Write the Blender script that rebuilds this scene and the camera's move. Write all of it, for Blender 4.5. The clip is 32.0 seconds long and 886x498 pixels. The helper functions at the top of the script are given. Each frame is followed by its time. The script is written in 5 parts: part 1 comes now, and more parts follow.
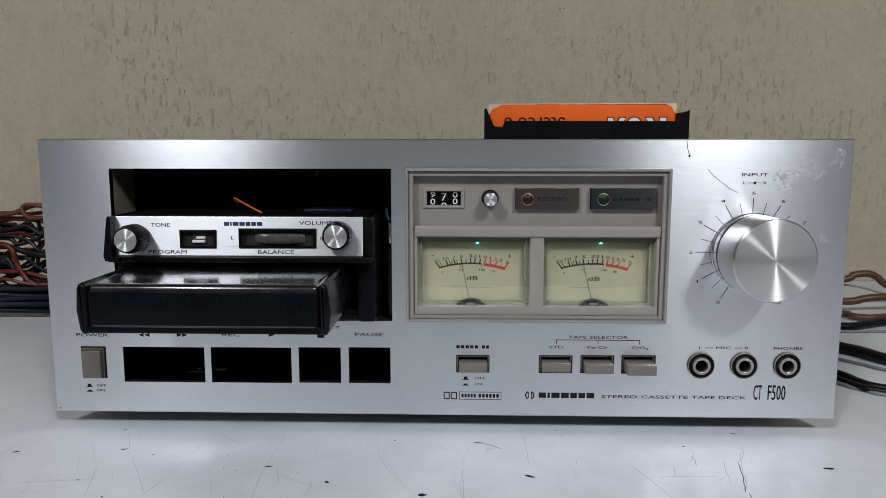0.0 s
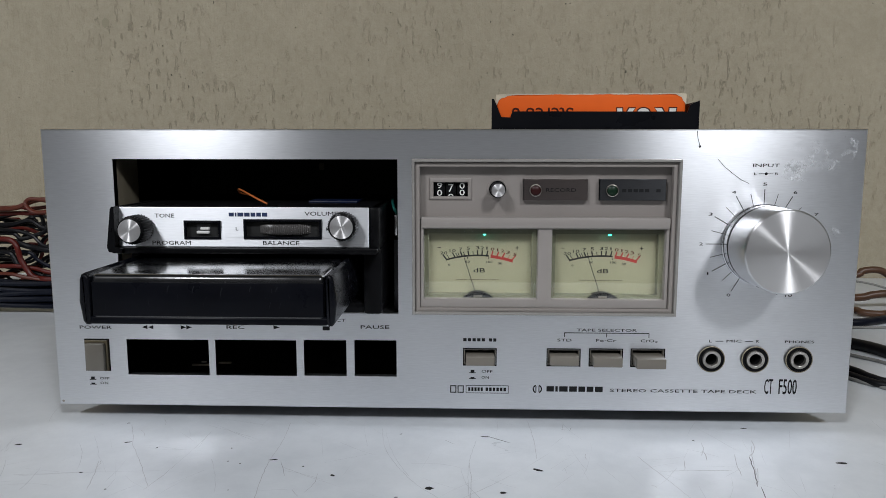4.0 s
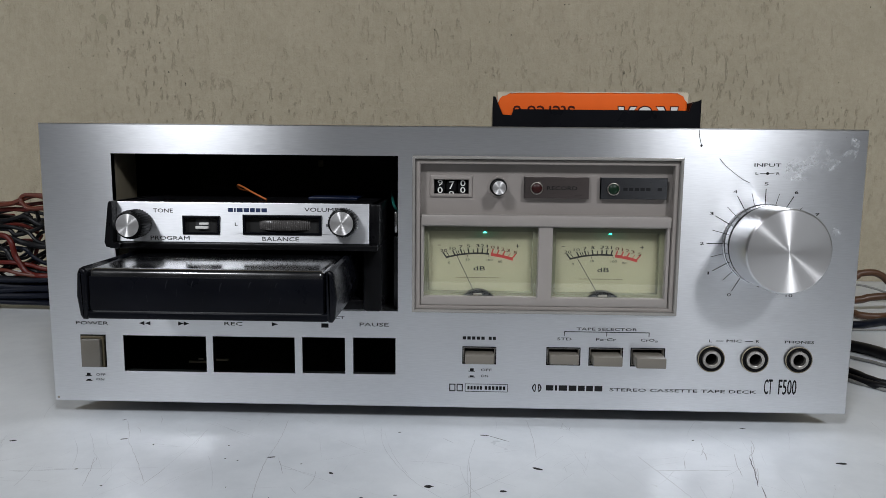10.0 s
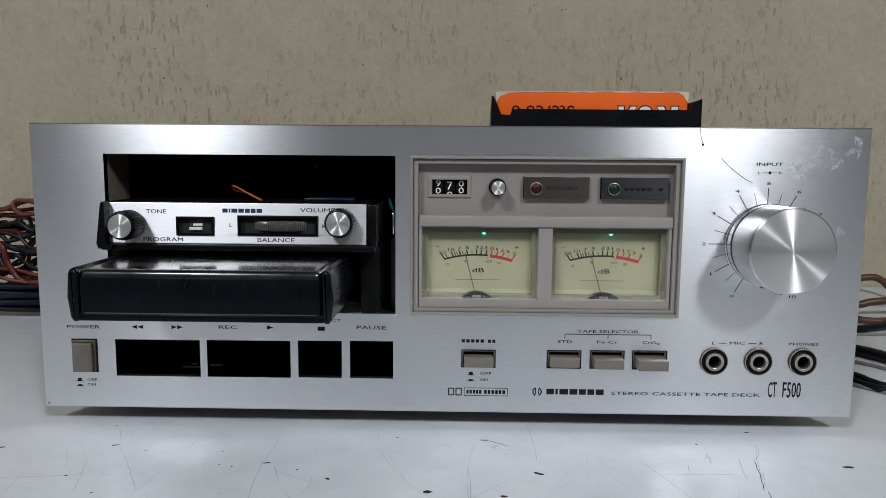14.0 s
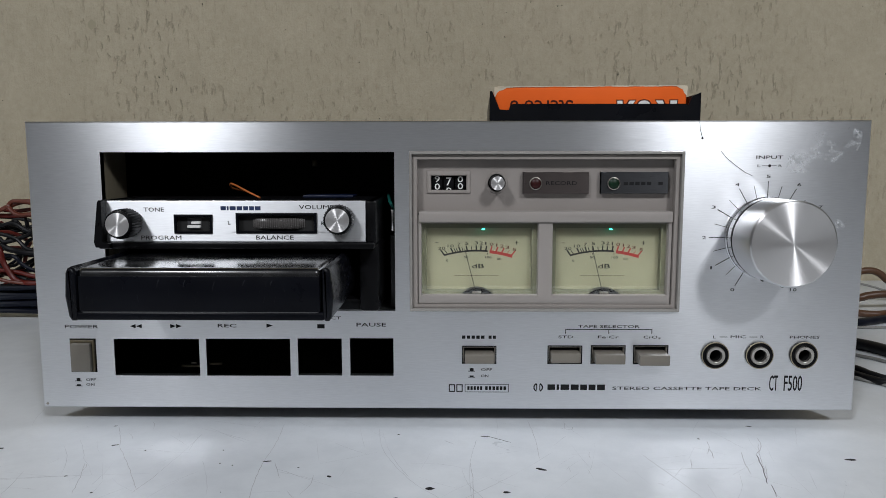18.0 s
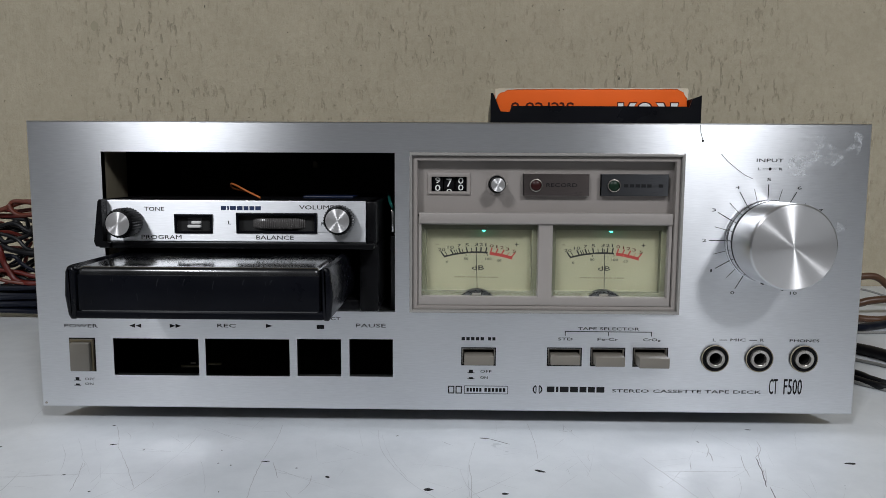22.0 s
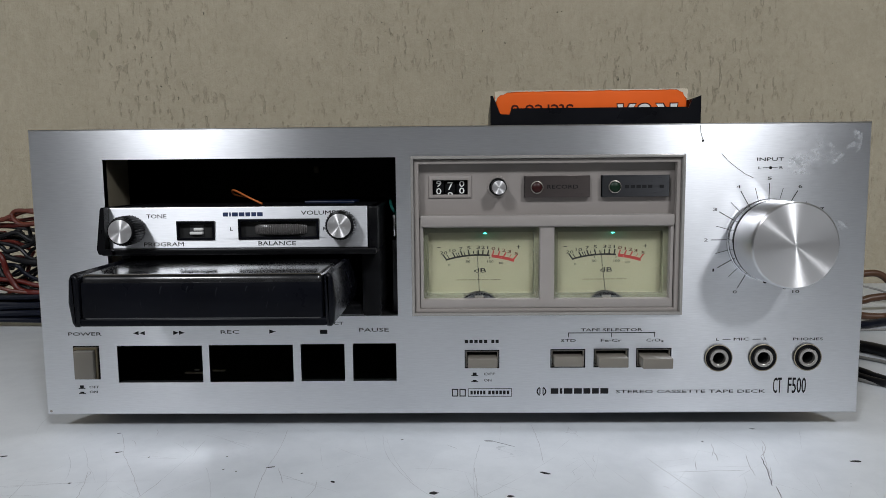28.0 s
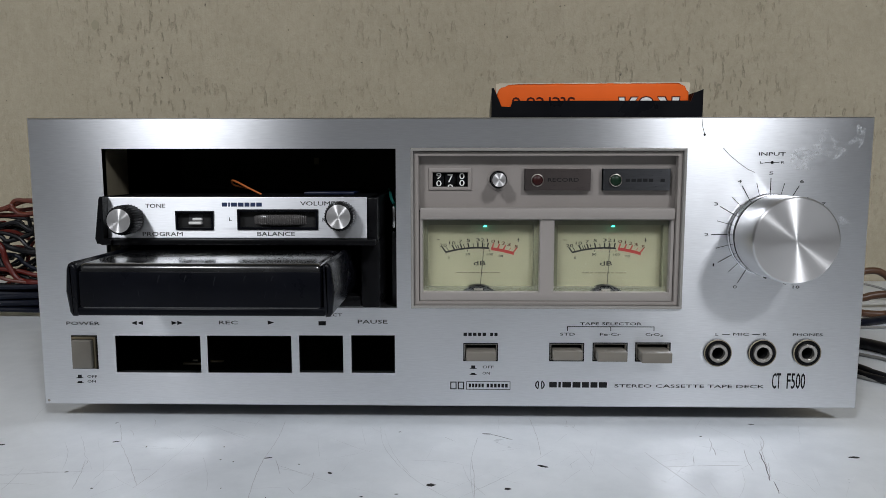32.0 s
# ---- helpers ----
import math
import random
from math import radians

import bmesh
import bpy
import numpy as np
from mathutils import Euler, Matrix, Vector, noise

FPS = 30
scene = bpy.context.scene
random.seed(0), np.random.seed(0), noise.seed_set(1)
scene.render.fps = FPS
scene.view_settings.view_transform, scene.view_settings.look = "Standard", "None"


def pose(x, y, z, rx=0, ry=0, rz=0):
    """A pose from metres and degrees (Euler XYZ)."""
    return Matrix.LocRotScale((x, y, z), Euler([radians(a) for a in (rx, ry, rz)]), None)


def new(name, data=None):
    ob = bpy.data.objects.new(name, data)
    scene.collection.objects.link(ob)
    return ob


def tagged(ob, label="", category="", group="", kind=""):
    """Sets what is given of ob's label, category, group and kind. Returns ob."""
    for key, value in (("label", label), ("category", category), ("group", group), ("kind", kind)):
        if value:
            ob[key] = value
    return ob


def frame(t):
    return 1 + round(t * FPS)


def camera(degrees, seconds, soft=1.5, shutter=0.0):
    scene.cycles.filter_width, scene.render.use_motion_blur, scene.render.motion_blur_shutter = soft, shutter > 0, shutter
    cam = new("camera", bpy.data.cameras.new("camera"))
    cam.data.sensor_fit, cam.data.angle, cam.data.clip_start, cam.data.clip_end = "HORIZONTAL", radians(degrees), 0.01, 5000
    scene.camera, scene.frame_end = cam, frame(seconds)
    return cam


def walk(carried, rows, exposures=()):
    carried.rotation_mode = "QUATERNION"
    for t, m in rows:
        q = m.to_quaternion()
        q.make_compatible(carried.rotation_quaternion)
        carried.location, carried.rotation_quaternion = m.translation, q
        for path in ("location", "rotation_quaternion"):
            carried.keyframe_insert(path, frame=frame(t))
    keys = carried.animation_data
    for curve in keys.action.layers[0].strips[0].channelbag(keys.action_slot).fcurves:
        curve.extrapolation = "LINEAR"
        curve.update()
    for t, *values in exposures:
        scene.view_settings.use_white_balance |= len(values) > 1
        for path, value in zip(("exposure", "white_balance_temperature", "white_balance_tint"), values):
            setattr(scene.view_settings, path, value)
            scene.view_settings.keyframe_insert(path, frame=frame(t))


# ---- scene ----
K = 0.38 / 420  # plan millimetres (front panel 420 wide) to metres
cam = camera(62.86, 32.0, soft=0.7, shutter=0.2)
WAY = [
    (0, 0.20110, -0.34000, 0.13524, 82.217, 0.015, 1.619), (0.5, 0.20087, -0.33930, 0.13389, 82.420, 0.241, 1.571),
    (1, 0.19955, -0.33932, 0.13447, 82.403, 0.147, 1.717), (1.5, 0.19979, -0.33910, 0.13319, 82.548, 0.057, 2.042),
    (2, 0.19917, -0.33837, 0.13258, 82.405, 0.184, 2.151), (2.5, 0.19981, -0.33772, 0.13148, 82.279, 0.148, 2.250),
    (3, 0.19988, -0.33757, 0.13169, 82.222, 0.187, 2.153), (3.5, 0.19946, -0.33727, 0.13132, 82.249, 0.141, 2.019),
    (5.5, 0.19913, -0.33511, 0.12966, 81.990, 0.014, 1.428), (6, 0.19786, -0.33591, 0.12880, 82.001, 0.206, 1.413),
    (6.5, 0.19737, -0.33558, 0.12740, 82.042, 0.243, 1.468), (7, 0.19716, -0.33515, 0.12746, 81.907, 0.351, 1.457),
    (7.5, 0.19729, -0.33483, 0.12720, 81.871, 0.321, 1.457), (8, 0.19716, -0.33479, 0.12744, 81.807, 0.370, 1.391),
    (8.5, 0.19761, -0.33555, 0.12845, 82.006, 0.378, 1.376), (9, 0.19796, -0.33590, 0.12869, 82.099, 0.878, 1.244),
    (9.5, 0.19788, -0.33515, 0.12929, 82.052, 0.586, 1.323), (10, 0.19656, -0.33538, 0.12854, 82.370, 0.541, 1.427),
    (10.5, 0.19530, -0.33303, 0.12661, 82.724, -0.090, 1.346), (11, 0.19587, -0.33143, 0.12678, 83.077, -0.350, 1.145),
    (11.5, 0.19632, -0.33096, 0.12578, 83.224, -0.258, 1.076), (12, 0.19531, -0.33142, 0.12490, 83.427, 0.009, 1.002),
    (12.5, 0.19571, -0.33245, 0.12489, 83.376, 0.300, 1.177), (13, 0.19533, -0.33147, 0.12412, 83.307, 0.401, 1.132),
    (13.5, 0.19551, -0.33132, 0.12418, 83.209, 0.456, 1.218), (14, 0.19553, -0.33055, 0.12371, 83.187, 0.440, 1.137),
    (14.5, 0.19581, -0.32972, 0.12386, 83.084, 0.424, 1.023), (16.5, 0.19516, -0.32930, 0.12167, 82.877, 0.403, 0.991),
    (17, 0.19441, -0.32955, 0.12251, 82.874, 0.228, 0.946), (17.5, 0.19429, -0.32979, 0.12236, 82.991, -0.035, 0.934),
    (18, 0.19418, -0.32940, 0.12237, 83.084, -0.043, 0.875), (18.5, 0.19431, -0.32975, 0.12142, 83.254, 0.229, 0.896),
    (19, 0.19389, -0.32979, 0.12113, 83.272, 0.432, 0.966), (19.5, 0.19354, -0.32975, 0.12137, 83.243, 0.247, 0.984),
    (20, 0.19344, -0.33096, 0.12194, 83.306, 0.145, 0.992), (20.5, 0.19319, -0.33062, 0.12165, 83.315, -0.102, 0.958),
    (21, 0.19371, -0.33046, 0.12129, 83.435, -0.086, 0.933), (21.5, 0.19444, -0.32987, 0.12146, 83.355, 0.047, 0.939),
    (22, 0.19448, -0.32955, 0.12089, 83.439, 0.298, 0.928), (22.5, 0.19528, -0.32947, 0.12085, 83.429, 0.289, 1.041),
    (23, 0.19425, -0.32937, 0.12103, 83.366, 0.213, 0.895), (23.5, 0.19454, -0.32956, 0.12086, 83.458, -0.121, 0.898),
    (24, 0.19444, -0.32988, 0.12093, 83.528, -0.434, 0.889), (24.5, 0.19433, -0.32999, 0.12123, 83.569, -0.523, 0.925),
    (25, 0.19442, -0.32994, 0.12175, 83.522, -0.539, 0.954), (25.5, 0.19431, -0.32993, 0.12163, 83.578, -0.520, 0.979),
    (27.5, 0.19409, -0.32963, 0.12062, 83.727, -0.490, 0.991), (28, 0.19433, -0.32998, 0.12107, 83.678, -0.534, 1.054),
    (28.5, 0.19411, -0.32974, 0.12110, 83.583, -0.417, 1.054), (29, 0.19397, -0.32988, 0.12093, 83.597, -0.384, 1.074),
    (29.5, 0.19431, -0.33006, 0.12018, 83.617, -0.318, 1.199), (30, 0.19407, -0.32972, 0.11983, 83.497, -0.253, 1.260),
    (30.5, 0.19454, -0.32934, 0.11976, 83.412, -0.236, 1.352), (31, 0.19487, -0.32851, 0.11951, 83.338, -0.230, 1.292),
    (31.5, 0.19467, -0.33013, 0.11982, 83.351, -0.139, 1.334), (32, 0.19490, -0.32911, 0.11960, 83.306, -0.031, 1.119),
]
walk(cam, [(t, pose(x, y, z, rx, 0, rz) @ pose(0, 0, 0, 0, 0, roll)) for t, x, y, z, rx, roll, rz in WAY])

# ---- light ----
world = bpy.data.worlds.new("room_air")
world.use_nodes = True
world.node_tree.nodes["Background"].inputs[0].default_value = (0.9, 0.95, 1.0, 1)
world.node_tree.nodes["Background"].inputs[1].default_value = 0.01
scene.world = world
scene.view_settings.exposure = 0.0


def ceiling_lamp(x, y, z, power, size, tint=(0.97, 1.0, 1.05)):
    data = bpy.data.lights.new("ceiling_lamp_light", "POINT")
    data.shadow_soft_size, data.energy, data.color = size, power, tint
    ob = new("ceiling_lamp_light", data)
    ob.location = (x, y, z)
    return ob


LAMPS = [(1.11, -1.78, 1.58, 94.0, 0.17), (-0.79, -1.78, 1.58, 88.0, 0.17)]
for lx, ly, lz, power, size in LAMPS:
    ceiling_lamp(lx, ly, lz, power, size)


# ---- materials ----
def rgb(c):
    return (*c, 1) if len(c) == 3 else c


class Mat:
    def __init__(self, name, color, rough=0.5, metal=0.0):
        self.m = bpy.data.materials.new(name)
        self.m.use_nodes = True
        self.t = self.m.node_tree
        self.b = self.t.nodes["Principled BSDF"]
        self.set("Base Color", rgb(color)), self.set("Roughness", rough), self.set("Metallic", metal)

    def set(self, key, value):
        self.b.inputs[key].default_value = value
        return self

    def node(self, kind, **values):
        n = self.t.nodes.new(kind)
        for key, value in values.items():
            n.inputs[key.replace("_", " ")].default_value = value
        return n

    def link(self, a, b):
        self.t.links.new(a, b)
        return self

    def coords(self, scale=(1, 1, 1), source="Object"):
        c, m = self.node("ShaderNodeTexCoord"), self.node("ShaderNodeMapping")
        m.inputs["Scale"].default_value = scale
        self.link(c.outputs[source], m.inputs["Vector"])
        return m.outputs["Vector"]

    def noise(self, vector, scale, detail=4.0, rough=0.6):
        n = self.node("ShaderNodeTexNoise", Scale=scale, Detail=detail, Roughness=rough)
        self.link(vector, n.inputs["Vector"])
        return n.outputs["Fac"]

    def ramp(self, fac, stops):
        r = self.node("ShaderNodeValToRGB")
        while len(r.color_ramp.elements) < len(stops):
            r.color_ramp.elements.new(0.5)
        for e, (at, c) in zip(r.color_ramp.elements, stops):
            e.position, e.color = at, rgb(c) if isinstance(c, tuple) else (c, c, c, 1)
        self.link(fac, r.inputs["Fac"])
        return r.outputs["Color"]

    def mix(self, fac, a, b, blend="MIX"):
        n = self.t.nodes.new("ShaderNodeMix")
        n.data_type, n.blend_type = "RGBA", blend
        for value, socket in ((fac, n.inputs[0]), (a, n.inputs[6]), (b, n.inputs[7])):
            if isinstance(value, (int, float)):
                socket.default_value = value
            elif isinstance(value, tuple):
                socket.default_value = rgb(value)
            else:
                self.link(value, socket)
        return n.outputs[2]

    def color(self, socket):
        return self.link(socket, self.b.inputs["Base Color"])

    def rough(self, socket):
        return self.link(socket, self.b.inputs["Roughness"])

    def bump(self, height, strength=0.3, distance=0.0005):
        n = self.node("ShaderNodeBump", Strength=strength, Distance=distance)
        self.link(height, n.inputs["Height"])
        return self.link(n.outputs["Normal"], self.b.inputs["Normal"])


def worn(name, color, rough=0.5, metal=0.0, grain=900.0, spread=0.12, bump=0.1):
    """A plain surface with fine grain and a broad uneven tone."""
    m = Mat(name, color, rough, metal)
    v = m.coords()
    tone = m.ramp(m.noise(v, 25, 3), [(0.3, tuple(c * (1 - spread) for c in color)), (0.7, tuple(min(1, c * (1 + spread)) for c in color))])
    m.color(tone)
    m.rough(m.ramp(m.noise(v, 60, 5), [(0.3, max(0.03, rough - 0.08)), (0.7, min(1, rough + 0.1))]))
    if bump:
        m.bump(m.noise(v, grain, 3), bump, 0.0002)
    return m


def brushed_panel(name="brushed_aluminium", tone=1.26, gloss=(0.318, 0.346), metal=1.0, ani=0.95, tint=(1, 1.016, 1.05)):
    """Horizontally brushed metal with a few cloudy blotches."""
    m = Mat(name, (0.62, 0.63, 0.65), 0.36, metal)
    fine = m.noise(m.coords((170, 400, 3000)), 1.0, 2, 0.6)
    long = m.noise(m.coords((24, 400, 2200)), 1.0, 3, 0.6)
    broad = m.noise(m.coords(), 14, 4)
    shade = lambda a: tuple(min(1, tone * a * c) for c in tint)
    grain = m.mix(0.5, m.ramp(fine, [(0.3, shade(0.53)), (0.7, shade(0.71))]), m.ramp(long, [(0.3, shade(0.605)), (0.7, shade(0.64))]))
    m.color(m.mix(0.4, grain, m.ramp(broad, [(0.35, shade(0.59)), (0.65, shade(0.645))])))
    m.rough(m.ramp(m.mix(0.3, fine, long), [(0.3, gloss[0]), (0.7, gloss[1])]))
    m.bump(m.mix(0.18, fine, long), 0.05, 0.00002)
    m.set("Anisotropic", ani)
    tangent = m.node("ShaderNodeTangent")
    tangent.direction_type, tangent.uv_map = "UV_MAP", "UVMap"
    m.link(tangent.outputs[0], m.b.inputs["Tangent"])
    return m


def anodised_front():
    """The brushed panel with a clean-edged sheen and a little haze from its anodised coat."""
    m = brushed_panel()
    sheen, haze, both = m.node("ShaderNodeBsdfAnisotropic", Roughness=0.3, Anisotropy=-0.548), m.node("ShaderNodeBsdfDiffuse"), m.node("ShaderNodeMixShader", Fac=0.025)
    sheen.distribution = "BECKMANN"
    for key, node in (("Base Color", sheen), ("Base Color", haze)):
        m.link(m.b.inputs[key].links[0].from_socket, node.inputs["Color"])
    m.link(m.b.inputs["Roughness"].links[0].from_socket, sheen.inputs["Roughness"])
    m.link(m.b.inputs["Normal"].links[0].from_socket, sheen.inputs["Normal"])
    m.link(m.b.inputs["Tangent"].links[0].from_socket, sheen.inputs["Tangent"])
    m.link(sheen.outputs[0], both.inputs[1]).link(haze.outputs[0], both.inputs[2])
    m.link(both.outputs[0], m.t.nodes["Material Output"].inputs["Surface"])
    return m


def spun_metal(name, color, rough=0.3, ani=0.95, turn=0.25, metal=1.0):
    """Metal turned on a lathe about the local y axis."""
    m = Mat(name, color, rough, 1.0)
    m.set("Anisotropic", ani), m.set("Anisotropic Rotation", turn), m.set("Metallic", metal)
    tangent = m.node("ShaderNodeTangent")
    tangent.direction_type, tangent.axis = "RADIAL", "Y"
    m.link(tangent.outputs[0], m.b.inputs["Tangent"])
    return m


def plaster():
    """Beige scratched plaster: short upright gouges and pits in a sandy, dragged coat."""
    m = Mat("scratched_plaster", (0.39, 0.345, 0.265), 0.9)
    v = m.coords()
    sand, grit, lump = m.noise(v, 480, 5, 0.75), m.noise(v, 150, 4, 0.65), m.noise(m.coords((40, 40, 22)), 1.0, 4, 0.6)
    drag = m.noise(m.coords((130, 130, 14)), 1.0, 3, 0.6)
    patch = m.ramp(m.noise(v, 8.5, 3), [(0.42, 0.15), (0.6, 1.0)])
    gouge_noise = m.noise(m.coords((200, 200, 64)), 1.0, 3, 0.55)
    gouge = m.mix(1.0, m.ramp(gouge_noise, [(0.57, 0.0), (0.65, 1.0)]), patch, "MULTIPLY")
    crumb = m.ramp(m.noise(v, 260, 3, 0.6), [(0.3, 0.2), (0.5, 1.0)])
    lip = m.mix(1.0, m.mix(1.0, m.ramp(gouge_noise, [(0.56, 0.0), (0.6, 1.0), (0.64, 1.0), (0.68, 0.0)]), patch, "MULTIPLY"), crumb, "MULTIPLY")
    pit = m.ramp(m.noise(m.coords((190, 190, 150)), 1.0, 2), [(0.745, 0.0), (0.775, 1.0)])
    base = m.ramp(m.noise(v, 6, 4), [(0.3, (0.355, 0.312, 0.218)), (0.7, (0.415, 0.362, 0.262))])
    base = m.mix(0.4, base, m.ramp(lump, [(0.3, (0.31, 0.272, 0.188)), (0.7, (0.445, 0.392, 0.285))]))
    base = m.mix(0.28, base, m.ramp(grit, [(0.3, (0.29, 0.25, 0.18)), (0.7, (0.46, 0.41, 0.32))]))
    base = m.mix(0.14, base, m.ramp(sand, [(0.3, (0.24, 0.21, 0.15)), (0.7, (0.5, 0.45, 0.355))]))
    # gouge rims and pits: their relief shade is put into the colour
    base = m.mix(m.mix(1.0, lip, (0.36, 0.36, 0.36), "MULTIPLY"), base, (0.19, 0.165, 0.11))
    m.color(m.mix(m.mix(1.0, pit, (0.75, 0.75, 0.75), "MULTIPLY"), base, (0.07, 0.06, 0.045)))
    coat = m.mix(0.6, m.mix(0.55, sand, grit), m.mix(0.5, lump, drag))
    height = m.mix(1.0, m.mix(1.0, coat, m.mix(1.0, gouge, (0.22, 0.22, 0.22), "MULTIPLY"), "SUBTRACT"), m.mix(1.0, pit, (0.4, 0.4, 0.4), "MULTIPLY"), "SUBTRACT")
    m.bump(height, 1.0, 0.0034)
    return m


def laminate():
    """Worn white worktop: faint grime, scuffs and hairlines."""
    m = Mat("white_worktop", (0.74, 0.76, 0.78), 0.3)
    v = m.coords()
    grime = m.ramp(m.noise(v, 7, 5), [(0.3, (0.585, 0.622, 0.662)), (0.65, (0.735, 0.77, 0.81))])
    blot = m.ramp(m.noise(v, 42, 6, 0.7), [(0.35, (0.6, 0.625, 0.65)), (0.6, (0.76, 0.782, 0.805))])
    grime = m.mix(0.35, grime, blot)
    scuff = m.ramp(m.noise(m.coords((30, 30, 1)), 1.0, 6, 0.8), [(0.55, 0.0), (0.8, 0.3)])
    m.color(m.mix(scuff, grime, (0.6, 0.61, 0.62)))
    m.rough(m.ramp(m.noise(v, 22, 5), [(0.3, 0.27), (0.7, 0.43)]))
    m.bump(m.noise(v, 120, 4), 0.06, 0.0004)
    return m


def glass(name, tint=(0.95, 0.97, 0.93), rough=0.02):
    m = Mat(name, tint, rough)
    return m.set("Transmission Weight", 1.0).set("IOR", 1.47).set("Specular IOR Level", 0.03)


def glow(name, color, power, base=(0.1, 0.1, 0.1)):
    return Mat(name, base, 0.3).set("Emission Color", rgb(color)).set("Emission Strength", power)


ALU, SPUN, SPUN_SIDE = anodised_front(), spun_metal("spun_aluminium", (0.74, 0.73, 0.73), 0.335, 1.0, metal=0.8), spun_metal("turned_aluminium", (0.68, 0.68, 0.69), 0.3, 0.8)
CHROME = worn("chrome", (0.75, 0.75, 0.76), 0.12, 1.0, 400, 0.05, 0.0)
PLASTER, TOP = plaster(), laminate()
GREY = worn("warm_grey_plastic", (0.252, 0.227, 0.21), 0.45, 0, 1500, 0.04, 0.05)
LIP = worn("light_grey_plastic", (0.285, 0.26, 0.242), 0.4, 0, 1500, 0.04, 0.05)
CLEAR_RIM = worn("smoky_clear_rim", (0.26, 0.25, 0.235), 0.12, 0, 500, 0.06, 0.0)
BLACK = worn("black_plastic", (0.004, 0.004, 0.0047), 0.32, 0, 700, 0.3, 0.05)
GLOSS = worn("glossy_black_plastic", (0.003, 0.0033, 0.0045), 0.2, 0, 60, 0.3, 0.15)
BLACK.set("Specular IOR Level", 0.1), GLOSS.set("Specular IOR Level", 1.0).set("Coat Weight", 0.6).set("Coat Roughness", 0.14)
# near-black colour stands in for the shade inside bay, bores and windows
CAVE = worn("interior_shade_black", (0.006, 0.006, 0.006), 0.7, 0, 300, 0.3, 0.1)
BUTTON = worn("beige_grey_button", (0.162, 0.147, 0.123), 0.38, 0, 900, 0.06, 0.05)
INK = worn("black_print", (0.012, 0.012, 0.013), 0.55, 0, 900, 0.1, 0)
WHITE_INK = worn("white_print", (0.72, 0.72, 0.7), 0.5, 0, 900, 0.05, 0)
BLUE_INK = worn("blue_black_print", (0.015, 0.03, 0.09), 0.5, 0, 900, 0.1, 0)
DARK_RED = worn("dark_red_print", (0.06, 0.012, 0.008), 0.5, 0, 900, 0.1, 0)
RED_INK = worn("red_print", (0.27, 0.014, 0.011), 0.5, 0, 900, 0.1, 0)
SILVER = brushed_panel("satin_silver_panel", 1.3, (0.36, 0.5), 0.88, 0.8)
RING = spun_metal("turned_ring", (0.75, 0.75, 0.77), 0.22, 0.5)
END_BLACK = worn("scuffed_black_plastic", (0.003, 0.0034, 0.0055), 0.3, 0, 200, 0.3, 0.1)
END_BLACK.set("Specular IOR Level", 0.1)
CAP_BLACK = worn("worn_black_cap", (0.003, 0.0034, 0.0055), 0.22, 0, 90, 0.3, 0.12)
CAP_BLACK.set("Specular IOR Level", 0.18)
DARK_METAL = brushed_panel("dark_brown_brushed_strip", 0.19, (0.26, 0.36), 0.9, 0.9, (1.0, 0.84, 0.8))
DARK_BLUE = brushed_panel("dark_blue_brushed_strip", 0.075, (0.26, 0.36), 0.9, 0.9, (0.98, 1.0, 1.07))
BRONZE = worn("tarnished_nickel", (0.42, 0.39, 0.35), 0.3, 1.0, 500, 0.1, 0.0)
NICKEL = worn("worn_nickel", (0.46, 0.435, 0.405), 0.3, 0.85, 500, 0.08, 0.0)
CASE = worn("satin_black_plastic", (0.004, 0.0044, 0.0062), 0.3, 0, 300, 0.3, 0.1)
CASE.set("Specular IOR Level", 0.15)
DIM_STEEL = worn("dim_blackened_steel", (0.05, 0.05, 0.055), 0.5, 0.3, 300, 0.2, 0.05)
STEEL = worn("dull_zinc_steel", (0.33, 0.29, 0.21), 0.5, 0.6, 200, 0.15, 0.05)
IVORY = worn("ivory_dial", (0.245, 0.233, 0.158), 0.6, 0, 500, 0.04, 0)
WHEEL = worn("grey_wheel_plastic", (0.075, 0.07, 0.068), 0.25, 0, 500, 0.2, 0.05)
ORANGE = worn("orange_paper_label", (0.74, 0.112, 0.009), 0.6, 0, 700, 0.08, 0.08)
CARD = worn("frayed_card", (0.6, 0.52, 0.4), 0.8, 0, 500, 0.25, 0.3)
FELT = worn("rubber", (0.02, 0.02, 0.02), 0.8, 0, 500, 0.2, 0.2)


def dried_film():
    """A thin whitish film with ragged, cloudy cover."""
    m = Mat("dried_film", (0.75, 0.76, 0.77), 0.7)
    v = m.coords()
    cover = m.mix(1.0, m.ramp(m.noise(v, 420, 5, 0.7), [(0.43, 0.0), (0.62, 0.62)]), m.ramp(m.noise(v, 95, 4), [(0.47, 0.0), (0.58, 1.0)]), "MULTIPLY")
    m.link(cover, m.b.inputs["Alpha"])
    return m


FILM = dried_film()
ORANGE.set("Specular IOR Level", 0.2), INK.set("Specular IOR Level", 0.15)
DARK_RED.set("Specular IOR Level", 0.1)


# ---- building helpers (plan millimetres) ----
def finish(name, bm, mat, smooth=False):
    bmesh.ops.recalc_face_normals(bm, faces=bm.faces)
    me = bpy.data.meshes.new(name)
    for v in bm.verts:
        v.co *= K
    bm.to_mesh(me)
    bm.free()
    me.materials.append(mat.m)
    if smooth:
        me.shade_smooth()
        me.set_sharp_from_angle(angle=radians(38))
    return me


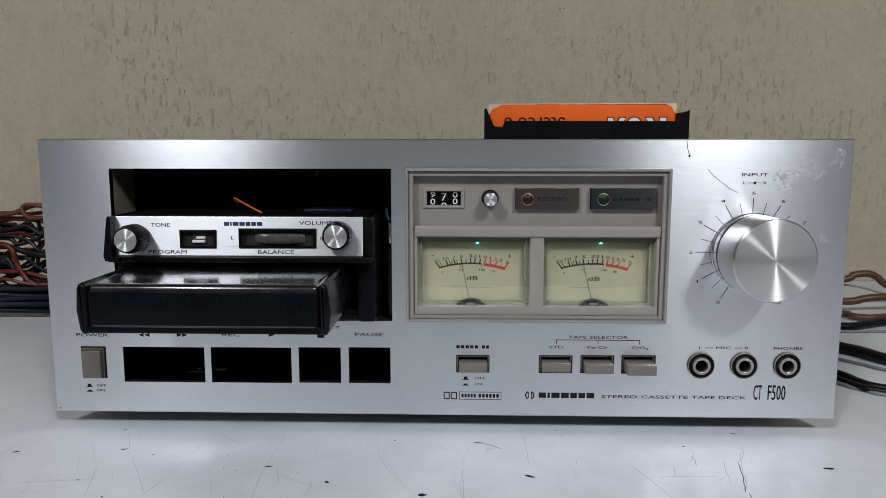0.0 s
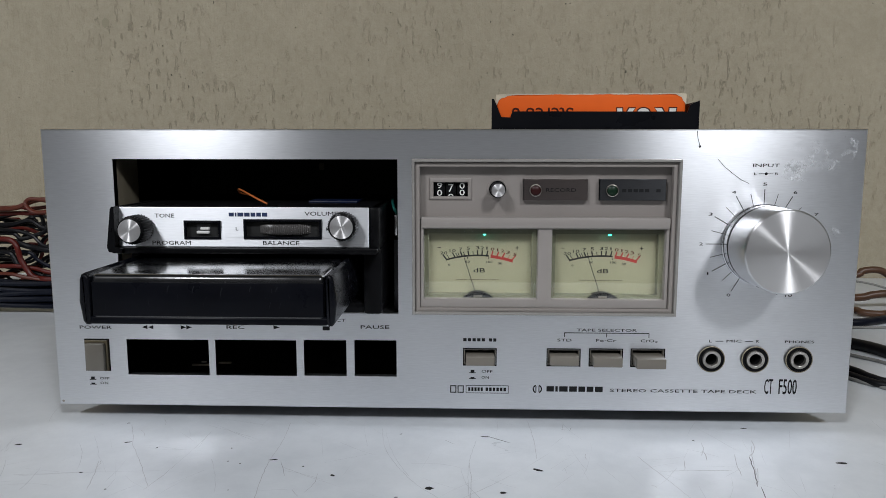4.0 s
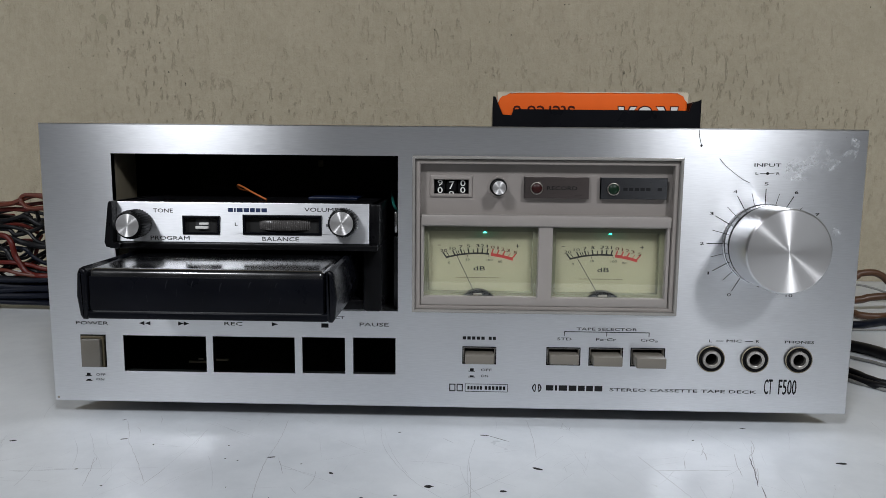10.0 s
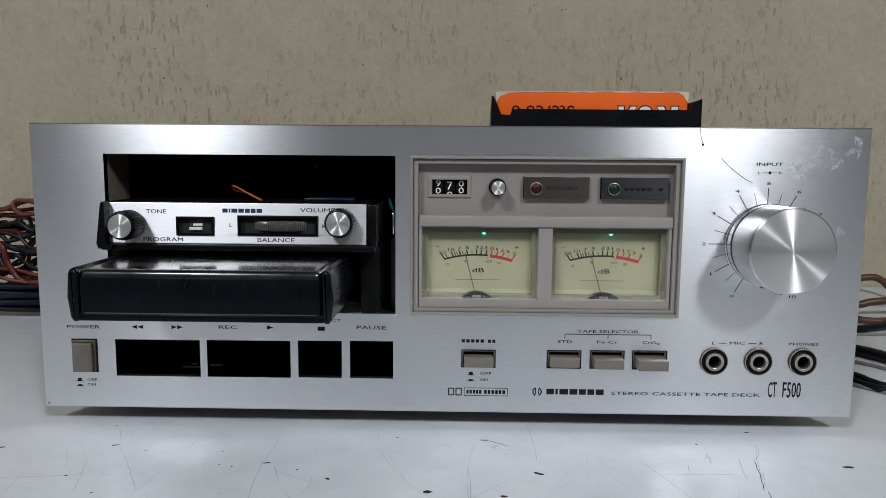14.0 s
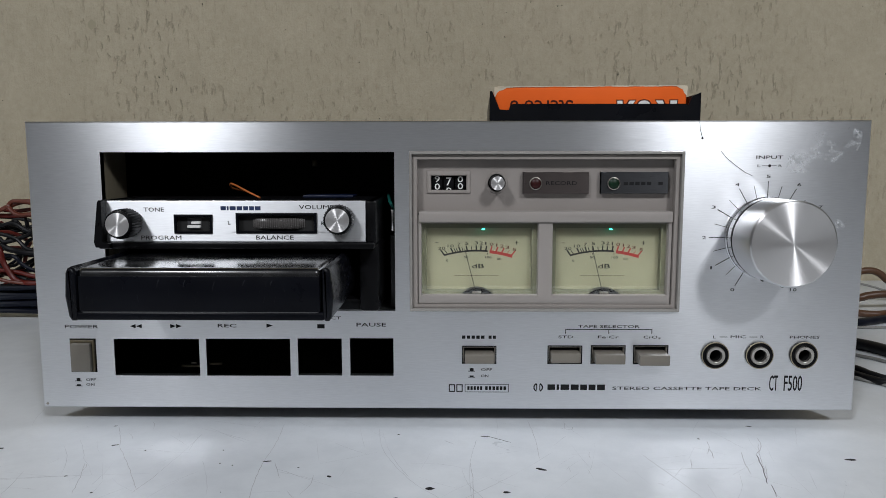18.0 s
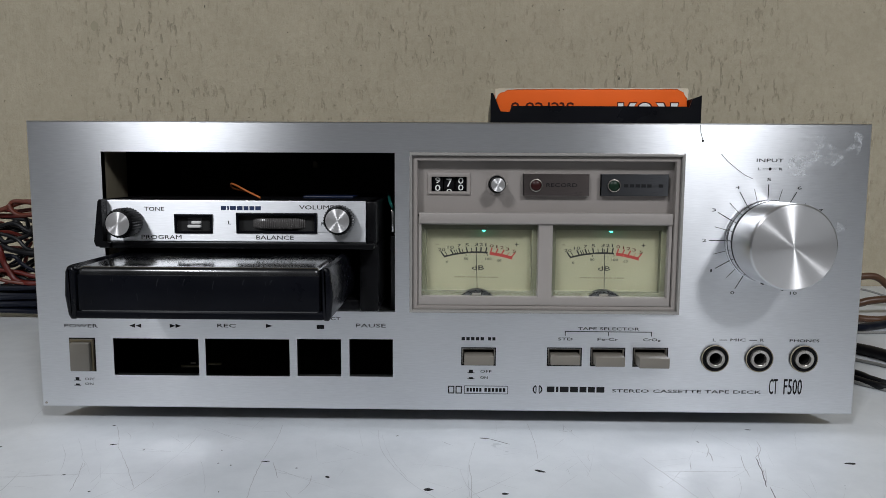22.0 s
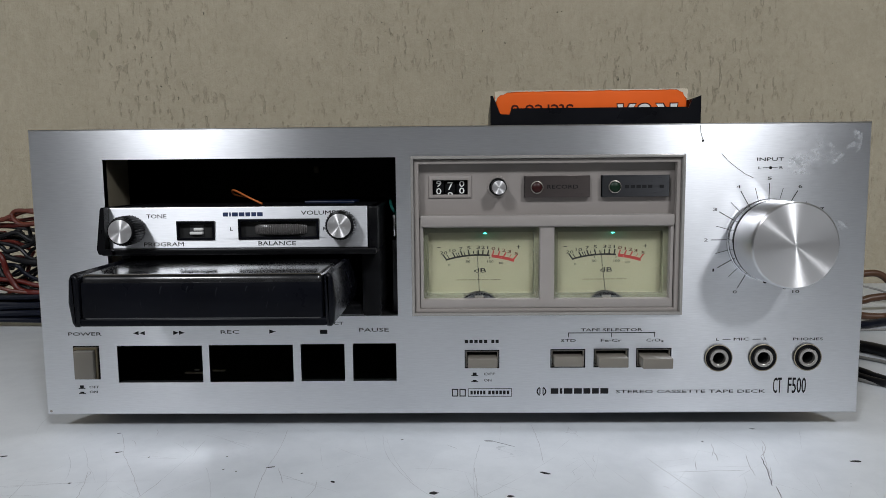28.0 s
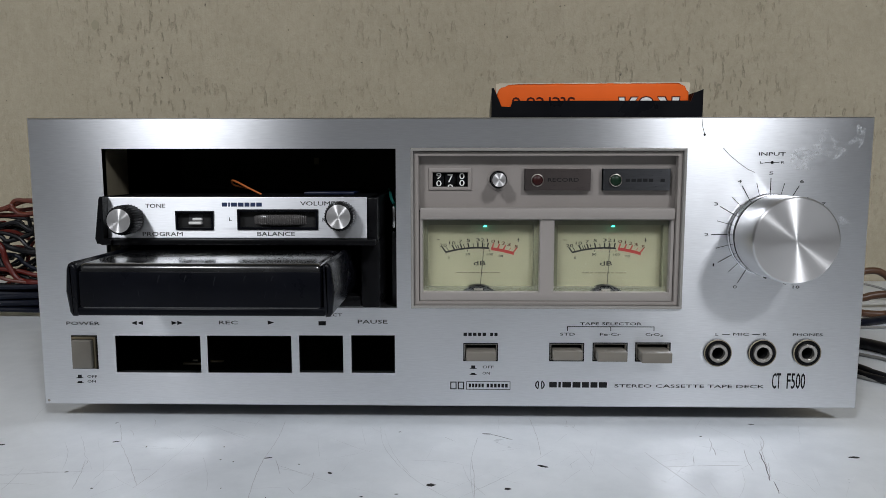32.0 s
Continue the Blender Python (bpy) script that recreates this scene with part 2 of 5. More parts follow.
def part(name, bm, mat, parent=None, label="", smooth=True, at=None):
    """Links a bmesh as one mesh object; at: its own origin, about which the bmesh was drawn."""
    ob = new(name, finish(name, bm, mat, smooth))
    ob.parent = parent
    if at:
        ob.location = Vector(at) * K
    return tagged(ob, label)


def thing(name, label, category, group="", kind=""):
    return tagged(new(name), label, category, group, kind)


def box(bm, x0, x1, y0, y1, z0, z1, bevel=0.0, seg=2):
    m = Matrix.Translation(((x0 + x1) / 2, (y0 + y1) / 2, (z0 + z1) / 2)) @ Matrix.Diagonal((x1 - x0, y1 - y0, z1 - z0, 1))
    made = bmesh.ops.create_cube(bm, size=1, matrix=m)["verts"]
    if bevel:
        edges = list({e for v in made for e in v.link_edges})
        bmesh.ops.bevel(bm, geom=edges, offset=bevel, segments=seg, affect="EDGES", profile=0.5)
    return bm


def boxed(*a, **k):
    return box(bmesh.new(), *a, **k)


def lathe(profile, seg=48, axis="y", ribs=0.0, at=(0, 0, 0)):
    """Turns (radius, along) pairs about an axis; ribs: depth of knurling on every other step."""
    bm, rings = bmesh.new(), []
    for r, a in profile:
        ring = []
        for i in range(seg):
            w, q = 2 * math.pi * i / seg, max(r - (ribs if i % 2 and r > 3 * ribs else 0), 1e-4)
            c, s = q * math.cos(w), q * math.sin(w)
            p = {"y": (c, a, s), "z": (c, s, a), "x": (a, c, s)}[axis]
            ring.append(bm.verts.new(Vector(p) + Vector(at)))
        rings.append(ring)
    for a, b in zip(rings, rings[1:]):
        for i in range(seg):
            bm.faces.new((a[i], a[(i + 1) % seg], b[(i + 1) % seg], b[i]))
    bmesh.ops.remove_doubles(bm, verts=bm.verts, dist=1e-3)
    return bm


def pierced(x0, x1, z0, z1, y0, y1, holes, bevel=0.0, chamfer=0.0):
    """An upright plate from y0 (front) to y1 with rectangular holes (x0, x1, z0, z1)."""
    bm = bmesh.new()
    edge = {x0 + chamfer, x1 - chamfer}, {z0 + chamfer, z1 - chamfer}
    xs = sorted({x0, x1, *edge[0], *(h[0] for h in holes), *(h[1] for h in holes)})
    zs = sorted({z0, z1, *edge[1], *(h[2] for h in holes), *(h[3] for h in holes)})
    grid = {(x, z): bm.verts.new((x, y0 + (chamfer if x in (x0, x1) or z in (z0, z1) else 0), z)) for x in xs for z in zs}
    for xa, xb in zip(xs, xs[1:]):
        for za, zb in zip(zs, zs[1:]):
            if not any(h[0] <= xa and xb <= h[1] and h[2] <= za and zb <= h[3] for h in holes):
                bm.faces.new((grid[xa, za], grid[xb, za], grid[xb, zb], grid[xa, zb]))
    bmesh.ops.delete(bm, geom=[v for v in bm.verts if not v.link_faces], context="VERTS")
    border = [e for e in bm.edges if len(e.link_faces) == 1]
    made = bmesh.ops.extrude_face_region(bm, geom=bm.faces[:])["geom"]
    bmesh.ops.translate(bm, verts=[g for g in made if isinstance(g, bmesh.types.BMVert)], vec=(0, y1 - y0, 0))
    if chamfer:
        for g in made:
            if isinstance(g, bmesh.types.BMVert):
                g.co.y = y1
    if bevel:
        rim = [e for e in bm.edges if e.is_manifold and abs(e.verts[0].co.y - y0) < 1e-6 and abs(e.verts[1].co.y - y0) < 1e-6 and e.calc_face_angle(0) > 1]
        bmesh.ops.bevel(bm, geom=rim, offset=bevel, segments=2, affect="EDGES", profile=0.5)
    uv = bm.loops.layers.uv.new("UVMap")
    for f in bm.faces:
        for loop in f.loops:
            loop[uv].uv = (loop.vert.co.z / 100, loop.vert.co.x / 100)
    return bm


def slab(outline, y0, y1):
    """An upright slab with the given (x, z) outline."""
    bm = bmesh.new()
    f = bm.faces.new([bm.verts.new((x, y0, z)) for x, z in outline])
    made = bmesh.ops.extrude_face_region(bm, geom=[f])["geom"]
    bmesh.ops.translate(bm, verts=[g for g in made if isinstance(g, bmesh.types.BMVert)], vec=(0, y1 - y0, 0))
    return bm


def tube(points, r, seg=8, flat=1.0):
    """A round cable through the points, smoothed; flat below 1 makes it a ribbon."""
    pts = [Vector(p) for p in points]
    fine = []
    for i in range(len(pts) - 1):
        a, b, c, d = pts[max(i - 1, 0)], pts[i], pts[i + 1], pts[min(i + 2, len(pts) - 1)]
        for n in range(8):
            t = n / 8
            fine.append(0.5 * (2 * b + (c - a) * t + (2 * a - 5 * b + 4 * c - d) * t * t + (3 * b - a - 3 * c + d) * t**3))
    fine.append(pts[-1])
    bm, rings = bmesh.new(), []
    for i, p in enumerate(fine):
        way = (fine[min(i + 1, len(fine) - 1)] - fine[max(i - 1, 0)]).normalized()
        side = way.cross(Vector((0, 0.2, 1))).normalized()
        up = side.cross(way)
        rings.append([bm.verts.new(p + r * (math.cos(2 * math.pi * k / seg) * side + flat * math.sin(2 * math.pi * k / seg) * up)) for k in range(seg)])
    for a, b in zip(rings, rings[1:]):
        for k in range(seg):
            bm.faces.new((a[k], a[(k + 1) % seg], b[(k + 1) % seg], b[k]))
    bm.faces.new(rings[0]), bm.faces.new(rings[-1])
    return bm


def lettering(text, x0, x1, z, h, y, mat, parent, turned=False, name="lettering", label="", weight=0.5):
    """Printed words from x0 to x1, centred on height z, with capitals h high."""
    curve = bpy.data.curves.new("type", "FONT")
    curve.body, curve.size, curve.resolution_u, curve.offset = text, 1.0, 2, 0.0
    ob = bpy.data.objects.new("type", curve)
    me = bpy.data.meshes.new_from_object(ob)
    bpy.data.objects.remove(ob)
    lo, hi = min(v.co.x for v in me.vertices), max(v.co.x for v in me.vertices)
    s = -1 if turned else 1
    for v in me.vertices:
        u, w = (v.co.x - lo) / (hi - lo) - 0.5, v.co.y / 0.69 - 0.5
        v.co = Vector(((x0 + x1) / 2 + s * u * (x1 - x0), y, z + s * w * h)) * K
    bm = bmesh.new()
    bm.from_mesh(me)
    first = bm.faces[:]
    for dx, dz, dy in ((0.055, 0.015, -0.012), (0.025, 0.055, -0.024)):
        more = bmesh.ops.duplicate(bm, geom=first)["geom"]
        bmesh.ops.translate(bm, verts=[g for g in more if isinstance(g, bmesh.types.BMVert)], vec=Vector((dx * h * weight, dy, dz * h * weight)) * K)
    bm.to_mesh(me)
    bm.free()
    me.name = name
    me.materials.clear()
    me.materials.append(mat.m)
    ob = new(name, me)
    ob.parent = parent
    return tagged(ob, label)


def print_shape(name, outlines, y, mat, parent, label=""):
    """Flat printed marks, each given by its (x, z) outline."""
    bm = bmesh.new()
    for o in outlines:
        bm.faces.new([bm.verts.new((x, y, z)) for x, z in o])
    for f in bm.faces:
        f.normal_update()
        if f.normal.y > 0:
            f.normal_flip()
    me = bpy.data.meshes.new(name)
    for v in bm.verts:
        v.co *= K
    bm.to_mesh(me)
    bm.free()
    me.materials.append(mat.m)
    ob = new(name, me)
    ob.parent = parent
    return tagged(ob, label)


def rect(x0, x1, z0, z1):
    return [(x0, z0), (x1, z0), (x1, z1), (x0, z1)]


def wordmark(x0, x1, z0, z1, y, mat, parent):
    """A maker's word reduced to a row of plain blocks."""
    widths = (1.1, 0.35, 1.25, 1.15, 1.0, 1.0, 1.15)
    unit, x, h = (x1 - x0) / (sum(widths) + 0.22 * (len(widths) - 1)), x0, z1 - z0
    for wide in widths:
        b = x + wide * unit
        print_shape("wordmark_block", [rect(x, b, z0 + 0.08 * h, z1 - 0.08 * h)], y, mat, parent)
        x = b + 0.22 * unit


def stroke(xa, za, xb, zb, w):
    d = Vector((xb - xa, zb - za)).normalized() * w / 2
    return [(xa - d.y, za + d.x), (xa + d.y, za - d.x), (xb + d.y, zb - d.x), (xb - d.y, zb + d.x)]


def frame_marks(x0, x1, z0, z1, w):
    return [rect(x0, x1, z0, z0 + w), rect(x0, x1, z1 - w, z1), rect(x0, x0 + w, z0 + w, z1 - w), rect(x1 - w, x1, z0 + w, z1 - w)]


# ---- room ----
ROOM_WHITE = worn("room_paint", (0.1, 0.098, 0.095), 0.85, 0, 200, 0.08, 0.2)
FLOOR = worn("floor_tile", (0.1, 0.09, 0.085), 0.5, 0, 60, 0.15, 0.1)


TABLE = -1.5  # height of the worktop below the deck's datum


def room():
    x0, x1, y0, z0, z1 = -1900, 2400, -3300, -830, 1900
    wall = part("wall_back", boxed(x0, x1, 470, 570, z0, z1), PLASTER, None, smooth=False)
    tagged(wall, "beige scratched plaster wall with upright gouges", "wall", kind="structure")
    for name, dims in (("wall_left", (x0 - 100, x0, y0, 570)), ("wall_right", (x1, x1 + 100, y0, 570)), ("wall_front", (x0, x1, y0 - 100, y0))):
        tagged(part(name, boxed(*dims, z0, z1), ROOM_WHITE, None, smooth=False), "plain painted room wall", "wall", kind="structure")
    tagged(part("floor", boxed(x0, x1, y0, 470, z0 - 100, z0), FLOOR, None, smooth=False), "plain tiled room floor", "floor", kind="structure")
    tagged(part("ceiling", boxed(x0, x1, y0, 470, z1, z1 + 100), ROOM_WHITE, None, smooth=False), "plain painted ceiling", "ceiling", kind="structure")
    spot = [(-193 + 4.6 * math.cos(a * 0.4488), 288 + (5.4 + 0.7 * math.sin(2.1 * a)) * math.sin(a * 0.4488)) for a in range(14)]
    print_shape("stain", [spot], 469.8, Mat("damp_olive_stain", (0.3, 0.272, 0.19), 0.9), wall, "faint round olive stain")
    for lx, ly, lz, power, size in LAMPS:
        lamp = thing("ceiling_lamp", "round white lamp hanging from the ceiling", "lamp", "ceiling lamps")
        c = (lx / K, ly / K, lz / K)
        part("lamp_base", lathe([(0, 0), (150, 0), (150, 20), (0, 20)], 32, "z", at=(c[0], c[1], c[2] + 240)), LIP, lamp)
        part("rod", lathe([(0, c[2] + 260), (8, c[2] + 260), (8, 1900), (0, 1900)], 12, "z", at=(c[0], c[1], 0)), LIP, lamp)


def worktop():
    table = thing("work_table", "worn white laminate worktop with scratches and dark specks", "table")
    table.location.z = TABLE * K
    part("tabletop", boxed(-900, 1300, -420, 468, -30, 0, 2), TOP, table)
    for x in (-840, 1240):
        for y in (-370, 410):
            part("leg", boxed(x - 25, x + 25, y - 25, y + 25, -830 - TABLE, -30, 2), GREY, table)
    rng = random.Random(7)
    spread = lambda x, y: (214 + 1.0113 * (x - 214), 1.0113 * (y + 364) - 364)
    # dark chips: x, y, length, width, turn in degrees
    chips = [(204.5, -76.9, 4.6, 3.0, 5), (253.0, -57.1, 6.2, 2.2, -28), (395.5, -45, 5.6, 2.6, 0), (52, -32.5, 3.8, 1.3, 20), (130.1, -50.3, 4.6, 1.2, 14), (-0.7, -37.2, 3.8, 1.5, 15)]
    chips += [(236.3, -80, 3.4, 2.4, 0), (40.7, -7.4, 2.2, 0.8, 20), (46.7, -66.9, 1.6, 1.2, 0), (65.6, -82.5, 1.5, 0.9, 0), (160.7, -65.8, 2.6, 1.6, -40), (365.6, -3.5, 3.6, 1.3, -5), (334.4, -20.8, 1.5, 1.3, 0), (187.2, -17.3, 1.8, 0.8, 10)]
    chips += [(106.1, -37.9, 1, 0.9, 0), (109.2, -52.8, 1, 0.8, 0), (115.5, -54.9, 1, 0.8, 0), (145.5, -57.1, 1.2, 0.9, 0), (191.2, -85.5, 1.8, 0.8, 0), (177.3, -88, 1.6, 0.8, 10)]
    chips += [(rng.uniform(-40, 450), rng.uniform(-95, -5), rng.uniform(0.5, 1.4), rng.uniform(0.4, 0.9), rng.uniform(0, 180)) for _ in range(4)]
    for x, y, a, b, turn in chips:
        x, y = spread(x, y)
        bm = bmesh.new()
        rim = []
        for i in range(9):
            w = 2 * math.pi * i / 9
            q = rng.uniform(0.75, 1.15)
            p = Matrix.Rotation(radians(turn), 2) @ Vector((a / 2 * q * math.cos(w), b / 2 * q * math.sin(w)))
            rim.append(bm.verts.new((x + p.x, y + p.y, 0.02)))
        top = bm.verts.new((x, y, 0.25))
        for i in range(9):
            bm.faces.new((rim[i], rim[(i + 1) % 9], top))
        part("speck", bm, INK, table, smooth=False)

    def scratch(points, w, mat):
        bm, last = bmesh.new(), None
        for i, (x, y) in enumerate(points):
            a, b = Vector(points[max(i - 1, 0)]), Vector(points[min(i + 1, len(points) - 1)])
            d = (b - a).normalized() * w / 2 * (0.35 if i in (0, len(points) - 1) else 1)
            pair = (bm.verts.new((x - d.y, y + d.x, 0.03)), bm.verts.new((x + d.y, y - d.x, 0.03)))
            if last:
                bm.faces.new((*last, *pair[::-1]))
            last = pair
        part("scratch", bm, mat, table, smooth=False)

    def drag(xa, ya, xb, yb, bow, w, mat):
        """One drawn-out scratch with a slight wander."""
        a, b = Vector((xa, ya)), Vector((xb, yb))
        side, n = Vector((ya - yb, xb - xa)).normalized(), max(4, int((b - a).length / 2.5))
        pts = [a.lerp(b, i / n) + side * (bow * math.sin(math.pi * i / n) + (rng.uniform(-0.2, 0.2) if 0 < i < n else 0)) for i in range(n + 1)]
        scratch([spread(*q) for q in pts], 0.75 * w, mat)

    dark, mid, pale = (worn(n, c, 0.55, 0, 500, 0.3, 0) for n, c in (("dark_scratch", (0.1, 0.1, 0.11)), ("grey_scratch", (0.45, 0.45, 0.47)), ("faint_scratch", (0.58, 0.6, 0.63))))
    drag(126.8, -3.6, 128.4, -48, 1, 0.32, mid)
    drag(128.4, -48, 133.3, -94.8, -1, 0.36, mid)
    drag(176.9, -9.3, 191, -60, -3, 0.42, pale)
    drag(191, -60, 212, -88.7, -1.5, 0.4, pale)
    drag(179.3, -15.3, 195.5, -66.6, -2, 0.3, pale)
    drag(133.7, -51.1, 139.7, -67.5, 0, 0.3, mid)
    drag(100.4, -50.6, 113.6, -84, 1, 0.35, pale)
    drag(136.6, -58.3, 193.7, -89.7, -2, 0.28, pale)
    drag(146, -80.2, 149.8, -86.1, 0, 0.35, mid)
    drag(153.7, -64.4, 151.6, -83, 1.5, 0.3, mid)
    drag(209.5, -23.8, 214.7, -29.1, 0, 0.3, mid)
    drag(225.7, -24.2, 222.4, -89.1, -2.5, 0.3, pale)
    drag(222, -50, 222.4, -89, 0.6, 0.3, mid)
    drag(253.1, 3.5, 253.9, -45.4, 1, 0.28, mid)
    drag(260.7, -38.5, 214.9, -89.5, 1.5, 0.35, pale)
    drag(89, -8.6, 115.3, -29.5, 0, 0.3, pale)
    drag(114.4, -86, 145, -79.8, 0.8, 0.3, pale)
    drag(194.4, -52.5, 221.3, -58.2, 3, 0.25, pale)
    drag(227.9, -18.9, 232.6, -19.5, 0, 1.7, dark)
    drag(231.6, -19.2, 242.4, -26.6, 0, 0.7, dark)
    drag(218.2, -56, 226.9, -85.9, -2, 0.3, pale)
    drag(363.7, -19.1, 354.9, -39.4, 2, 0.5, mid)
    drag(354.9, -39.4, 346.8, -70.6, 0.5, 0.6, dark)
    drag(361.3, -26.1, 350.7, -60.7, -0.8, 0.4, mid)
    drag(354.3, -51.5, 348.8, -66.3, 0, 0.4, mid)
    drag(348.3, -70.5, 345.3, -82.6, 0.3, 0.5, dark)
    drag(337.7, -23.4, 332.1, -39.5, 1, 0.3, mid)
    drag(335.2, -32.9, 333.6, -44.3, 0.4, 0.5, mid)
    drag(323, -45, 320.2, -54.6, 0, 0.35, mid)
    drag(349.1, -36.7, 343.9, -60.7, -0.5, 0.35, mid)
    drag(301.8, -40, 315.5, -84.8, 0, 0.35, mid)
    drag(266.6, -42.1, 289.7, -35.6, 0.5, 0.28, pale)
    drag(281.1, -48.6, 288.8, -69.6, 0, 0.3, pale)
    drag(306.4, -56.5, 341.7, -54.5, 0, 0.32, mid)
    drag(268.9, -7.4, 274.3, -9.5, 0, 0.3, mid)
    drag(274.3, -9.5, 275.7, -5.5, 0, 0.25, mid)
    drag(272.2, 0.5, 270.9, -7.3, 0, 0.25, mid)
    drag(278.3, -37.6, 277.3, -45.2, -0.6, 0.3, mid)
    drag(301, -70.6, 302.7, -73, 0.7, 0.4, mid)
    drag(321.7, -70.9, 320.6, -84.5, 0, 0.3, pale)
    drag(390.5, -59.6, 385.6, -79.9, 0, 0.35, pale)
    drag(389.1, -4.5, 377.9, -30.4, 0, 0.3, pale)
    drag(363.8, -28.6, 359.3, -48.9, 0, 0.3, pale)
    drag(370.6, -56.3, 365.2, -75.7, 0, 0.3, pale)
    drag(391.8, -55.1, 377.5, -76, 0, 0.3, pale)
    drag(261.5, -32, 270.4, -17.7, 0.3, 0.3, pale)
    drag(43.0, -8.7, 55.3, -34.6, 0.5, 0.3, mid)
    drag(55.3, -34.6, 82.7, -79.2, 0.5, 0.3, mid)
    drag(55.0, -34.6, 84.8, -41.0, 0.5, 0.3, pale)
    drag(48.3, -53.8, 57.9, -83.2, 0.5, 0.3, mid)
    drag(51.9, -64.2, 50.8, -57.3, 0.5, 0.3, mid)
    drag(51.7, -16.9, 57.0, -24.7, 0.5, 0.3, mid)
    drag(57.7, -1.5, 61.8, -11.3, 0.5, 0.3, mid)
    drag(138.6, -61.8, 157.3, -70.2, 0.5, 0.3, pale)
    drag(83.2, -8.4, 117.8, -27.8, 0.5, 0.3, pale)
    drag(89.9, -38.2, 88.8, -17.4, 0.5, 0.3, pale)
    drag(20.6, -71.2, 57.3, -65.8, 0.5, 0.3, pale)
    drag(17.2, -70.3, 82.3, -63.8, 0.5, 0.3, pale)
    drag(88.8, -23.6, 85.4, -63.4, 0.5, 0.3, pale)
    drag(85.4, -63.4, 82.2, -82.3, 0.5, 0.3, mid)
    drag(25.4, -62.1, 29.2, -84.3, 0.5, 0.3, pale)
    drag(56.2, -37.1, 71.6, -40.4, 0.5, 0.3, pale)
    drag(71.6, -40.4, 92.4, -41.3, 0.5, 0.3, pale)
    drag(30.6, -24.2, 45.8, -49.5, 0.5, 0.3, pale)
    drag(45.8, -49.5, 57.4, -65.7, 0.5, 0.3, pale)
    drag(60.7, -51.4, 62.1, -75.0, 0.5, 0.3, pale)
    drag(49.2, -54.3, 50.8, -58.8, 0.5, 0.3, mid)
    for _ in range(120):
        x, y, turn = rng.uniform(-60, 470), rng.uniform(-98, -4), rng.uniform(0, math.pi)
        n, length, bend = rng.randint(3, 6), rng.uniform(4, 48), rng.uniform(-0.12, 0.12)
        pts = []
        for _ in range(n):
            pts.append((x, y))
            x, y, turn = x + length / n * math.cos(turn), y + length / n * math.sin(turn), turn + bend + rng.uniform(-0.1, 0.1)
        scratch(pts, rng.uniform(0.1, 0.2), pale)


# ---- cassette deck ----
SLEEVE = worn("olive_brown_plastic", (0.1, 0.08, 0.045), 0.4, 0, 900, 0.1, 0.05)


def knob_ticks(deck):
    cx, cz = 370.8, 97.0
    marks = []
    for n in range(21):
        w = radians(240 - 15 * n)
        r1 = 28.2 if n % 2 == 0 else 26.6
        marks.append(stroke(cx + 19.5 * math.cos(w), cz + 19.5 * math.sin(w), cx + r1 * math.cos(w), cz + r1 * math.sin(w), 0.4 if n % 2 == 0 else 0.28))
    print_shape("scale_marks", marks, -0.07, INK, deck, "black printed level scale")
    for n in range(11):
        w = radians(240 - 30 * n)
        x, z, half = cx + 30.6 * math.cos(w), cz + 30.6 * math.sin(w), 1.0 if n < 10 else 1.7
        if n == 1:
            half = 0.35
        lettering(str(n), x - half, x + half, z, 1.5, -0.07, INK, deck)


def jack(deck, x, z):
    ring = part("phone_jack", lathe([(4.6, 0.5), (4.6, -0.6), (5.4, -1.25), (6.4, -1.3), (7, -0.9), (7, 0)], 40, at=(x, 0, z)), BLACK, deck, "quarter-inch jack socket")
    part("collar", lathe([(4.7, -0.2), (4.75, -1.7), (4.55, -2.05), (3.5, -2.1), (3.2, -1.9), (3.1, 0.2)], 40, at=(x, 0, z)), NICKEL, ring, "worn nickel collar")
    part("rim", lathe([(6.5, -1.1), (6.65, -1.4), (6.9, -1.35), (7.05, -0.9)], 40, at=(x, 0, z)), STEEL, ring, "thin dull rim")
    part("bore", lathe([(3.4, 0.2), (3.45, 14), (0, 14)], 24, at=(x, 0, z)), CAVE, ring)


def push_button(deck, x0, x1, z0, z1, out, name="push_button"):
    b = part(name, boxed(x0 + 0.9, x1 - 0.7, -out, 9, z0 + 0.9, z1 - 2.7, 0.5), BUTTON, deck, "beige-grey square push button")
    part("surround", pierced(x0 - 0.6, x1 + 0.6, z0 - 0.5, z1 + 0.6, -0.35, 3, [(x0 - 0.05, x1 + 0.05, z0 + 0.1, z1 + 0.1)], 0.15), BLACK, b)
    part("inner_frame", pierced(x0 - 0.05, x1 + 0.05, z0 + 0.1, z1 + 0.1, 0.3, 3, [(x0 + 0.45, x1 - 0.4, z0 + 0.3, z1 - 0.5)], 0.1), BUTTON, b)
    return b


